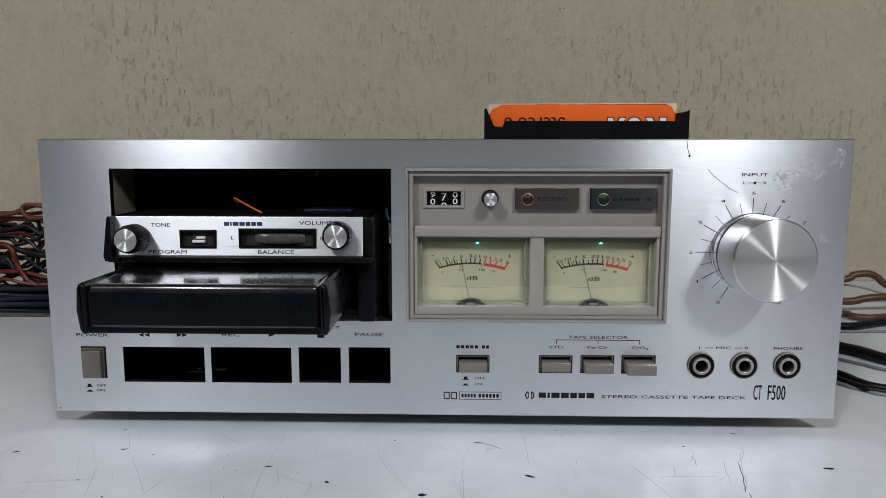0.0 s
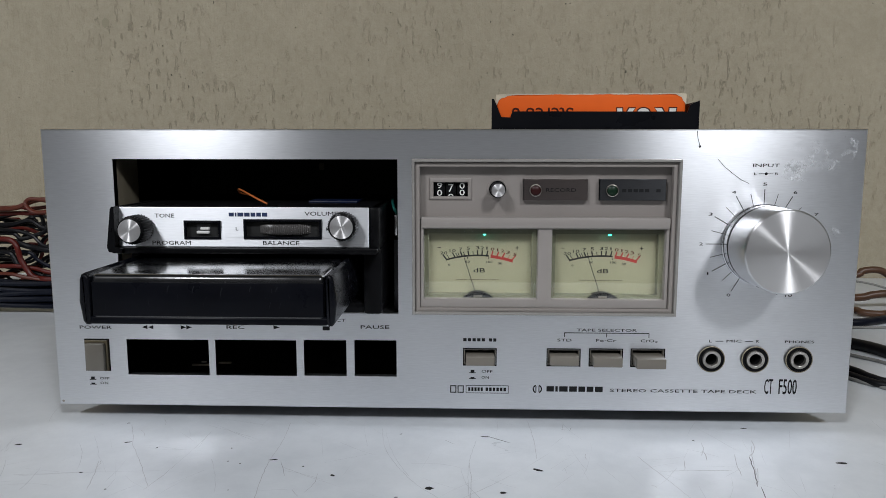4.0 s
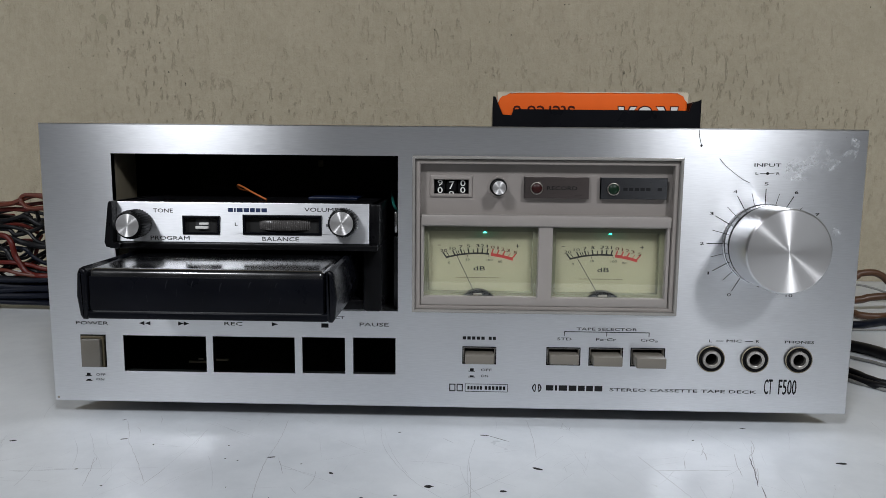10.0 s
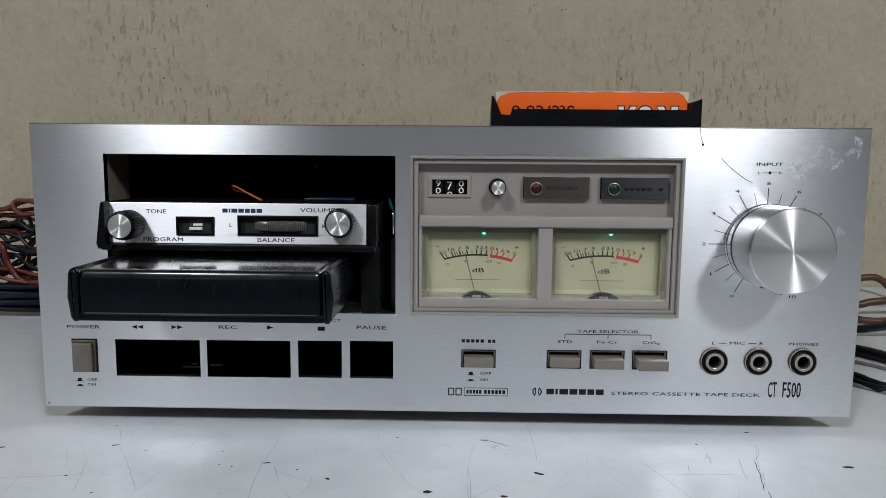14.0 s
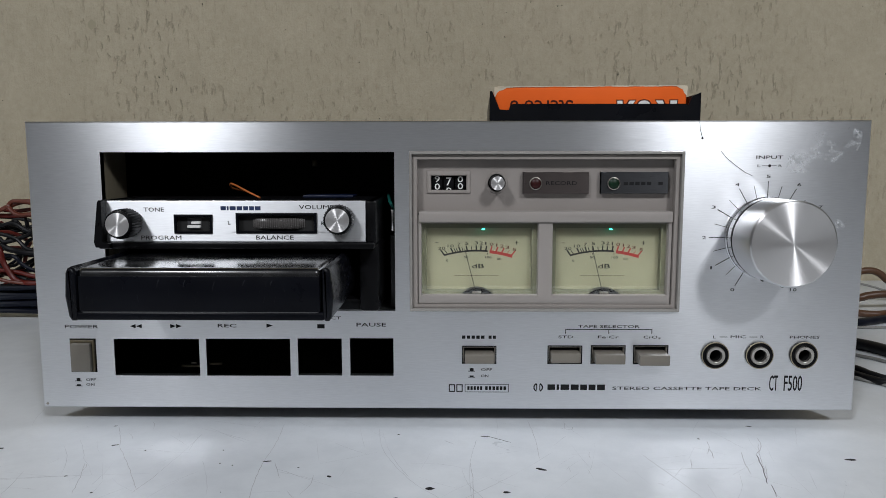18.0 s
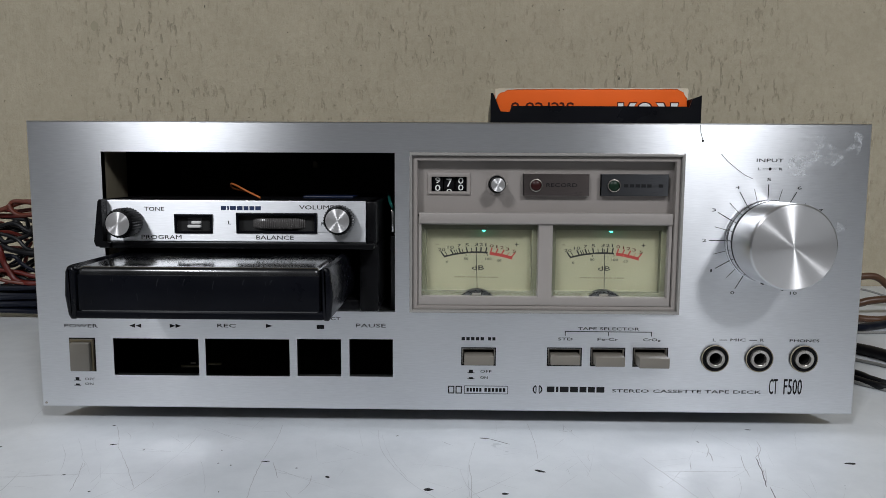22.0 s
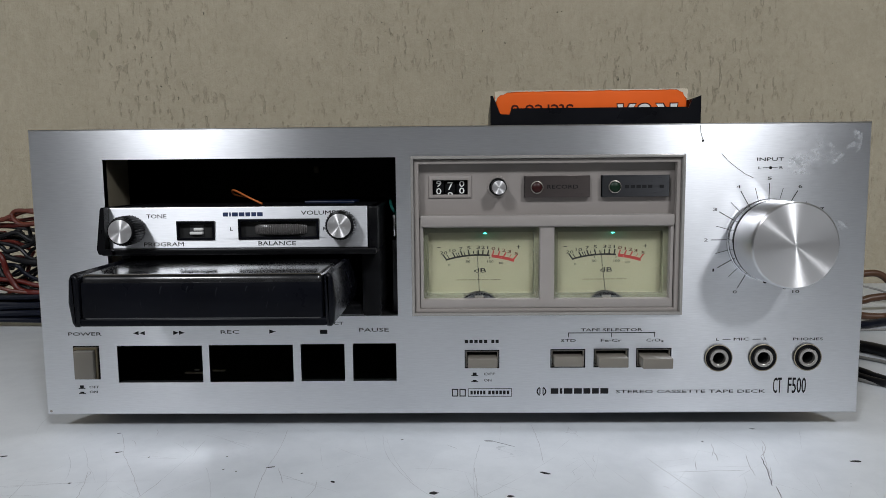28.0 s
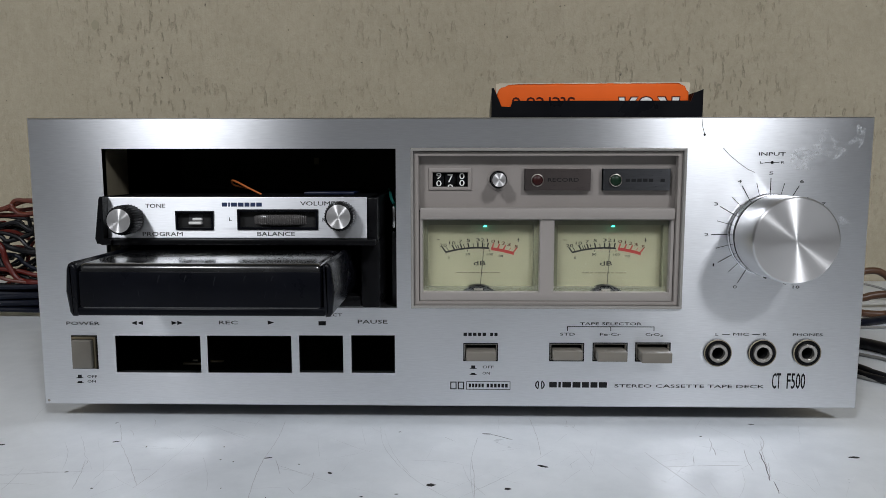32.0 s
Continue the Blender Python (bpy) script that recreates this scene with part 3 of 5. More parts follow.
def deck_unit():
    deck = thing("cassette_deck", "silver brushed-aluminium cassette deck with its tape door and keys missing", "cassette deck")
    bay = (36.8, 184.7, 59.2, 139.8)
    slots = [(38.6, 82.9, 24.6, 44.1), (86.5, 130.1, 24.7, 44.3), (134.1, 156.8, 25.0, 44.6), (161.1, 183.5, 25.0, 44.8)]
    buttons = [(219.3, 235.9, 32.0, 40.4), (263.3, 279.9, 32.1, 40.7), (285.4, 302.0, 32.2, 40.9), (307.1, 323.8, 32.1, 41.1)]
    jacks = [(348.2, 36.5), (370.7, 36.6), (393.2, 36.7)]
    power, window = (15.8, 29.0, 26.6, 44.0), (192.1, 328.9, 59.1, 140.1)
    holes = [bay, *slots, *buttons, power, window, *((x - 4.5, x + 4.5, z - 4.5, z + 4.5) for x, z in jacks)]
    part("front_panel", pierced(-0.3, 420, 7.5, 155.0, 0, 4, holes, 0, 0.6), ALU, deck, "horizontally brushed aluminium front panel, blotched near one corner", smooth=False)
    # casing
    part("top_cover", boxed(5, 415, 4, 250, 151.5, 153, 0.4), BLACK, deck)
    part("bottom_plate", boxed(5, 415, 4, 250, 12, 13.2, 0.3), DIM_STEEL, deck)
    # unseen dark sheet added so the key slots stay in shade
    part("slot_shade_sheet", boxed(6.5, 413.5, 4.5, 248.5, 13.4, 14.2), CAVE, deck)
    part("rear_panel", boxed(5, 415, 248.6, 250, 13.2, 151.5), BLACK, deck)
    for x in (5, 413.5):
        part("side_panel", boxed(x, x + 1.5, 4, 248.6, 13.2, 151.5), BLACK, deck)
    for x in (48, 372):
        for y in (62, 215):
            part("foot", lathe([(0, TABLE), (11, TABLE), (12, TABLE + 2), (12, 12), (0, 12)], 28, "z", at=(x, y, 0)), FELT, deck)
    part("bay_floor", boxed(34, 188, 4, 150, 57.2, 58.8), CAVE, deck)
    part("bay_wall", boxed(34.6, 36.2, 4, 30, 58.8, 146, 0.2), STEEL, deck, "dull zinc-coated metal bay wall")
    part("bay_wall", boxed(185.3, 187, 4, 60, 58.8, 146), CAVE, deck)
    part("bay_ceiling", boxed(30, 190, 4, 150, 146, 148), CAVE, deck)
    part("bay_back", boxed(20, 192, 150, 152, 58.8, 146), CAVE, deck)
    part("lever_bracket", boxed(60, 71, 34, 36, 19.2, 20.2, 0.2), STEEL, deck)
    part("lever_bracket", boxed(74.5, 83, 34, 36, 20.6, 21.6, 0.2), STEEL, deck)
    part("lever_bracket", boxed(66, 69, 33, 34, 21.4, 22.4, 0.3), BRONZE, deck)
    part("bay_bracket", boxed(181.4, 183.9, 12, 16, 58.9, 97, 0.2), DIM_STEEL, deck, "dim upright metal bracket in the bay")
    part("tape_guide", boxed(126, 129, 90, 92, 132, 136, 0.3), SLEEVE, deck, "dim metal guide deep in the bay")
    # rocker and push buttons
    x0, x1, z0, z1 = power
    key = part("power_button", boxed(x0 + 1.2, x1 - 1.7, -3.2, 9, z0 + 0.7, z1 - 1.9, 0.6), BUTTON, deck, "beige-grey upright power button")
    part("sleeve", pierced(x0 + 0.5, x1 - 0.5, z0 + 0.3, z1 - 0.5, -1.2, 3, [(x0 + 1.0, x1 - 1.5, z0 + 0.5, z1 - 1.7)], 0.1), SLEEVE, key, "olive-brown button sleeve")
    part("surround", pierced(x0 - 0.2, x1 + 0.2, z0 - 0.2, z1 + 0.2, -0.15, 3, [(x0 + 0.3, x1 - 0.3, z0 + 0.2, z1 - 0.3)], 0.1), BLACK, key)
    for (a, b, c, d), out in zip(buttons, (5.5, 4.0, 6.5, 8.5)):
        push_button(deck, a, b, c, d, out)
    for x, z in jacks:
        jack(deck, x, z)
    # input level knob: a thin rear ring and a tall front cap
    knob = part("level_knob", lathe([(0, -0.4), (20.4, -0.4), (20.7, -0.8), (20.7, -2.2), (20.3, -2.6), (20.3, -7.4), (19.9, -7.9), (17.2, -8.0), (17.2, -9.6)], 96, at=(0, 0, 0)), RING, deck, "large two-part spun-aluminium level knob", at=(370.8, 0, 97.0))
    part("knob_cap", lathe([(17.0, -9.1), (19.7, -9.1), (20.3, -9.8), (20.3, -29.8), (19.9, -30.7), (19.4, -31.0)], 96), SPUN_SIDE, knob)
    part("knob_face", lathe([(19.4, -31.0), (10, -31.02), (0.0, -31.04)], 96), SPUN, knob, "spun metal knob face with radial sheen")
    # black bands, slightly proud, stand in for the shade of turned grooves
    for a, b, q in ((-2.9, -3.5, 20.33), (-8.0, -9.2, 20.25)):
        part("groove_shade", lathe([(q - 0.8, a), (q + 0.03, a), (q + 0.03, b), (q - 0.8, b)], 96), BLACK, knob)
    for r, y, w in ((20.35, -25, -95), (20.85, -5, -97)):
        a = radians(w)
        part("pointer_dot", lathe([(0, -0.7), (0.7, -0.7), (0.7, 0.7), (0, 0.7)], 12, at=(r * math.cos(a), y, r * math.sin(a))), INK, knob)
    knob_ticks(deck)
    meter_window(deck)
    panel_print(deck)
    return deck


def meter_window(deck):
    part("window_rim", pierced(192.1, 328.9, 59.1, 140.1, -1.8, 4, [(193.6, 327.4, 60.6, 138.5)], 0.6), CLEAR_RIM, deck, "glossy clear plastic window rim")
    part("inner_rim", pierced(193.6, 327.4, 60.6, 138.5, 0.2, 4, [(196.2, 325.0, 62.6, 136.0)], 0.7), GREY, deck)
    part("window_panel", pierced(195.4, 325.8, 108.8, 137.0, 6, 8, [(203.0, 220.8, 120.3, 129.5)]), GREY, deck, "warm grey plastic panel")
    part("ledge", boxed(196.8, 324.4, -0.2, 8, 104.6, 110.1, 0.5), LIP, deck)
    part("meter_frame", pierced(196.4, 324.6, 62.6, 108.0, 1.2, 9.9, [(198.1, 257.2, 67.2, 104.0), (264.6, 322.8, 67.2, 104.0)], 0.7), LIP, deck, "warm grey double meter frame")
    # tape counter: a bevelled frame round three figure wheels
    c = part("tape_counter", pierced(200.8, 222.9, 118.9, 130.2, 5.0, 8.5, [(203.0, 220.8, 120.6, 127.9)], 0.7), GREY, deck, "three-digit tape counter with white figures")
    rolls = ((("9", 126.1, 2.9), ("0", 122.3, 3.1)), (("7", 124.9, 4.0), ("9", 120.3, 2.9)), (("0", 126.0, 3.0), ("0", 122.5, 3.0)))
    for i, figures in enumerate(rolls):
        x = 206.0 + 5.9 * i
        w = part("counter_wheel", lathe([(0, -2.6), (6.5, -2.6), (6.5, 2.6), (0, 2.6)], 28, "x", at=(x, 14.6, 124.3)), BLACK, c)
        for figure, z, h in figures:
            lettering(figure, x - 1.35, x + 1.35, z, h, 7.9, WHITE_INK, w, name="figure")
    r = part("reset_button", lathe([(4.3, 0), (4.3, -0.7), (3.8, -1.0), (3.7, -9.6), (3.45, -10.2)], 40), BLACK, deck, "small round counter reset button", at=(236.2, 6, 124.3))
    part("button_ring", lathe([(4.6, 0), (4.6, -0.9), (5.3, -0.9), (5.4, 0)], 40), GREY, r)
    part("button_face", lathe([(3.45, -10.2), (3.35, -10.5), (0, -10.5)], 40), SPUN, r)
    for x0, x1, lx, lens, word in ((249.4, 282.4, 255.7, (0.026, 0.003, 0.0025), True), (288.5, 322.2, 294.8, (0.002, 0.017, 0.006), False)):
        s = part("lamp_strip", pierced(x0, x1, 118.9, 129.8, 2.8, 6, [], 0, 0.15), DARK_METAL if word else DARK_BLUE, deck, "dark brushed metal strip with an unlit lamp")
        ring = part("lamp_ring", lathe([(3.2, 0), (3.2, -0.8), (2.8, -0.9), (2.7, -0.2)], 32, at=(lx, 2.8, 124.0)), BRONZE, s)
        colour = Mat("lamp_lens", lens, 0.4).set("Specular IOR Level", 0.25)
        part("lamp_lens", lathe([(2.75, 0), (2.5, -0.9), (1.5, -1.5), (0, -1.7)], 32, at=(lx, 2.8, 124.0)), colour, ring, "unlit coloured lamp lens")
        if word:
            lettering("RECORD", lx + 5.2, x1 - 6, 124.2, 1.9, 2.7, INK, s, weight=0.3)
        else:
            bars = [rect(lx + 5 + 2.9 * i, lx + 7.2 + 2.9 * i, 123.2, 124.8) for i in range(7) if i != 5]
            print_shape("printed_word", bars, 2.7, INK, s)
    vu_meter(deck, 226.5, 198.0, 257.3, NEEDLES)
    vu_meter(deck, 291.9, 264.4, 322.9, NEEDLES)


NEEDLES = []
ARC = 118.0


def vu_meter(deck, cx, x0, x1, store):
    y, top = 10.0, 89.1
    m = part("vu_meter", boxed(x0 - 3, x1 + 3, y, y + 14, 64.8, 106.5), IVORY, deck, "ivory level meter dial with black and red scale")
    arc = lambda d: top - d * d / ARC

    def band(d0, d1, lift0, lift1):
        n = 14
        out = [(cx + d0 + (d1 - d0) * i / n, arc(d0 + (d1 - d0) * i / n) + lift0) for i in range(n + 1)]
        return out + [(x, z + lift1 - lift0) for x, z in reversed(out)]

    face = y - 0.06
    def tick(d, h, w):
        lean = d / 26.0
        return stroke(cx + d, arc(d) + 0.3, cx + d + h * lean, arc(d) + h, w)

    print_shape("scale_arc", [band(-17.2, 5.6, -0.5, 0.4)] + [tick(d, 2.7, 0.7) for d in (-17, -12.4, -8.6, -5, -0.3, 2, 4.6)] + [tick(d, 2.2, 0.4) for d in (-15.4, -11, -10, -7.2, -2.6)], face, INK, m, "black printed scale")
    print_shape("red_zone", [band(6.6, 18.4, -1.0, 0.6)] + [tick(d, 2.7, 0.7) for d in (7.1, 9.9, 12.8, 18)] + [tick(15.6, 2.2, 0.25)], face, RED_INK, m, "red printed overload zone")
    for word, d, w in (("20", -18.3, 3.2), ("10", -13.6, 2.8), ("7", -9.3, 1.5), ("5", -5.2, 1.6), ("3", -0.3, 1.6), ("2", 2.2, 1.6), ("1", 4.6, 0.5)):
        lettering(word, cx + d - 0.58 * w, cx + d + 0.58 * w, arc(d) + 4.0, 1.55, face, INK, m, name="figure")
    for word, d, w in (("0", 7.6, 1.7), ("1", 10.3, 0.5), ("2", 13, 1.6), ("3", 15.8, 1.6), ("5", 19.5, 1.6)):
        lettering(word, cx + d - 0.58 * w, cx + d + 0.58 * w, arc(d) + 3.8, 1.55, face, DARK_RED, m, name="figure")
    for word, d, w in (("0", -15.4, 1.1), ("50", -5.6, 2.2), ("100", 6.0, 3.2), ("00", 11.6, 2.2)):
        lettering(word, cx + d - w / 2, cx + d + w / 2, arc(d) - 3.2, 1.2, face, INK, m, name="figure")
    print_shape("printed_marks", [rect(cx - 21.6, cx - 19.8, 93.0, 93.3), rect(cx + 19.6, cx + 21.6, 93.0, 93.3), rect(cx + 20.4, cx + 20.8, 92.2, 94.2),
                                  stroke(cx - 5.6, arc(-5.6) - 1.8, cx - 5.6, arc(-5.6) - 0.8, 0.3), stroke(cx + 5.6, arc(5.6) - 1.8, cx + 5.6, arc(5.6) - 0.8, 0.3)], face, INK, m)
    print_shape("maker_line", [rect(cx - 11.6 + w, cx - 11.6 + w + n, 75.8, 76.25) for w, n in ((0, 1.3), (1.7, 1.9), (4, 1.6), (6.6, 1.2), (8.2, 1.8), (10.4, 2.2), (13, 1.4), (14.9, 1.5), (17.6, 1.1), (19.1, 2.0), (21.5, 1.3))], face, SLEEVE, m, "illegible fine print")
    lettering("dB", cx - 2.5, cx + 3.7, 81.0, 2.3, face, INK, m)
    hub = lambda r, top: [(cx - r + 2 * r * i / 16, 67.4 + top * math.sin(math.pi * i / 16) ** 0.8) for i in range(17)]
    part("hub_cover", slab(hub(8.0, 2.9), y - 5.0, y - 0.4), BLACK, m, "black curved needle hub cover")
    part("hub_plate", boxed(cx - 2.4, cx + 2.2, y - 5.4, y - 5.0, 67.5, 68.6, 0.15), BRONZE, m, "dull metal hub plate")
    part("hub_arm", boxed(cx - 5.8, cx - 3.0, y - 5.3, y - 5.0, 67.5, 68.2, 0.15), DIM_STEEL, m)
    part("hub_arm", boxed(cx + 2.8, cx + 5.6, y - 5.3, y - 5.0, 67.5, 68.2, 0.15), DIM_STEEL, m)
    part("lamp_bead", lathe([(0, -0.9), (0.18, -0.6), (0.28, 0), (0.18, 0.6), (0, 0.9)], 12, "x", at=(cx + 3.2, 7.4, 100.5)), CYAN, m, "small cyan lamp bead")
    part("dial_frame", pierced(x0 - 1, x1 + 1, 66.2, 105.4, 5.6, 9.95, [(x0 + 2.4, x1 - 2.6, 69.0, 101.2)], 0.0), FRAME_GREEN, m, "dull green-grey dial frame")
    needle = part("needle", boxed(-0.15, 0.15, -0.1, 0.1, 2, 27.4), INK, m, "thin black pointer", at=(cx + 0.45, y - 3.2, 64.0))
    store.append((needle, (cx + 0.45, y - 3.2, 64.0)))
    pane = part("pane", boxed(x0 + 0.35, x1 - 0.35, 3.4, 4.0, 67.4, 103.8), PANE, m, "clear plastic meter pane")
    pane.visible_shadow = False


FRAME_GREEN = worn("green_grey_dial_frame", (0.135, 0.135, 0.09), 0.4, 0, 500, 0.1, 0)
CYAN = glow("cyan_lamp", (0.03, 0.8, 0.56), 18.0)
PANE = glass("meter_pane")


def panel_print(deck):
    y = -0.07
    for word, x0, x1, z, h in (("POWER", 13.6, 31.0, 50.5, 2.3), ("REC", 93.0, 102.6, 51.2, 2.4), ("PAUSE", 164.6, 179.8, 51.9, 2.5), ("STOP\u00b7EJECT", 136.0, 156.6, 55.4, 2.0),
                               ("TAPE SELECTOR", 278.1, 309.4, 51.3, 1.9), ("STD", 268.1, 275.6, 45.8, 1.9), ("Fe\u00b7Cr", 288.3, 298.9, 45.8, 1.9), ("CrO\u2082", 311.5, 320.3, 45.8, 1.9),
                               ("L", 346.9, 348.3, 46.0, 1.9), ("MIC", 355.8, 363.6, 46.1, 1.9), ("R", 371.0, 372.6, 46.1, 1.9), ("PHONES", 385.8, 400.8, 46.0, 1.8),
                               ("INPUT", 364.2, 377.4, 137.0, 2.2), ("L", 365.0, 366.4, 132.8, 1.6), ("R", 375.4, 377.0, 132.8, 1.6),
                               ("OFF", 22.9, 28.0, 22.3, 1.7), ("ON", 22.9, 27.2, 19.7, 1.7), ("OFF", 228.6, 234.3, 28.4, 1.8), ("ON", 228.6, 232.4, 25.1, 1.8),
                               ("STEREO CASSETTE TAPE DECK", 296.4, 372.8, 18.8, 2.2), ("CT", 376.6, 380.9, 21.8, 8.9), ("F500", 384.1, 393.3, 21.8, 8.9)):
        lettering(word, x0, x1, z, (0.9 if h > 5 else 0.75) * h, y, INK, deck, weight=0.4 if h > 5 else 0.6)
    tri = lambda x, z, s: [(x, z - 1.1), (x, z + 1.1), (x + s * 3.0, z)]
    print_shape("rewind_mark", [tri(50.4, 50.8, -1), tri(53.6, 50.8, -1)], y, INK, deck)
    print_shape("wind_mark", [tri(68.4, 50.9, 1), tri(71.4, 50.9, 1)], y, INK, deck)
    print_shape("play_mark", [tri(118.2, 51.3, 1.15)], y, INK, deck)
    print_shape("stop_mark", [rect(144.4, 148.2, 49.9, 52.1)], y, INK, deck)
    print_shape("selector_bracket", [rect(271.6, 315.9, 49.55, 49.95), rect(271.6, 272.0, 47.5, 49.55), rect(293.6, 294.0, 47.5, 49.55), rect(315.5, 315.9, 47.5, 49.55)], y, INK, deck)
    print_shape("mic_dashes", [rect(350.2, 354.2, 45.85, 46.2), rect(365.4, 369.4, 45.85, 46.2)], y, INK, deck)
    print_shape("channel_mark", [rect(367.3, 374.4, 132.7, 132.95), [(371 + 0.75 * math.cos(a * math.pi / 6), 132.8 + 0.75 * math.sin(a * math.pi / 6)) for a in range(12)]], y, INK, deck)
    for x, z in ((17.2, 22.3), (17.2, 19.6), (222.0, 28.3), (222.0, 25.1)):
        up = z > 26 or 21 < z < 23
        print_shape("switch_mark", [rect(x, x + 3.6, z - 0.9, z - 0.5), rect(x + 0.8, x + 2.8, z - 0.5, z + (0.9 if up else 0.2))], y, INK, deck)
    # maker's marks as plain shapes
    bars = lambda x0, x1, z0, z1, n, gap: [rect(x0 + (x1 - x0) * i / n, x0 + (x1 - x0) * (i + gap) / n, z0, z1) for i in range(n)]
    print_shape("noise_switch_word", bars(218.8, 231.0, 44.7, 46.4, 5, 0.72) + bars(232.4, 236.8, 44.7, 46.4, 2, 0.72), y, INK, deck)
    print_shape("noise_mark", frame_marks(212.0, 215.3, 16.5, 20.6, 0.55) + frame_marks(215.9, 219.2, 16.5, 20.6, 0.55) + frame_marks(220.3, 243.0, 16.4, 20.8, 0.3)
                + bars(221.6, 229.8, 17.6, 19.6, 5, 0.7) + bars(230.8, 242.2, 17.6, 19.6, 6, 0.7), y, INK, deck)
    wordmark(263.0, 292.6, 17.5, 21.0, y, INK, deck)
    ring = [stroke(258.2 + 2.2 * math.cos(a * math.pi / 8), 19.1 + 2.2 * math.sin(a * math.pi / 8), 258.2 + 2.2 * math.cos((a + 1) * math.pi / 8), 19.1 + 2.2 * math.sin((a + 1) * math.pi / 8), 0.7) for a in range(16) if a not in (3, 4, 11, 12)]
    print_shape("maker_mark", ring + [rect(257.2, 257.7, 17.6, 20.8), rect(258.8, 259.3, 17.6, 20.8)], y, INK, deck)
    rng = random.Random(5)
    for cx, cz, a, b in ((394, 136.5, 15, 7), (411, 146, 6, 7), (388, 134, 11, 6), (408, 105, 3, 6), (187, 147, 3, 2), (398, 146, 14, 4)):
        blob = [(cx + a * rng.uniform(0.7, 1.0) * math.cos(w * 0.2618), cz + b * rng.uniform(0.7, 1.0) * math.sin(w * 0.2618)) for w in range(24)]
        print_shape("stain", [blob], y, FILM, deck, "cloudy whitish dried stain")
    # scratches and dried drips in the finish
    dark = lambda pts, w: [stroke(*a, *b, w) for a, b in zip(pts, pts[1:])]
    print_shape("scratch", dark([(335.7, 154.2), (336.1, 150.6), (337.2, 146.9)], 0.3) + [[(337.3 + 0.6 * math.cos(a), 146.4 + 0.7 * math.sin(a)) for a in (0, 1, 2, 3, 4, 5)]], y, INK, deck, "dark deep scratch")
    print_shape("dent", [[(2.0 + 0.8 * math.cos(a), 9.4 + 0.7 * math.sin(a)) for a in (0, 1, 2, 3, 4, 5)]], y, BRONZE, deck, "small dull dent")
    print_shape("scratch", dark([(346.7, 140.0), (350, 136.4), (355.0, 132.4), (359, 129.6), (362.7, 127.9)], 0.26), y, DIM_STEEL, deck)


# ---- car tape player fitted in the bay ----
def small_knob(player, x, z, y0, length, r):
    k = part("knob", lathe([(0, 0), (r + 1.1, 0), (r + 1.5, -1), (r + 1.5, -length + 2.2), (r + 0.9, -length + 1.2)], 64, ribs=0.55), BLACK, player, "knurled knob with a spun metal cap", at=(x, y0, z))
    part("knob_rim", lathe([(r + 1.0, -length + 1.3), (r + 0.5, -length + 0.2), (r, -length)], 48), BLACK, k)
    part("knob_face", lathe([(r, -length), (0, -length)], 48), SPUN, k)
    return k


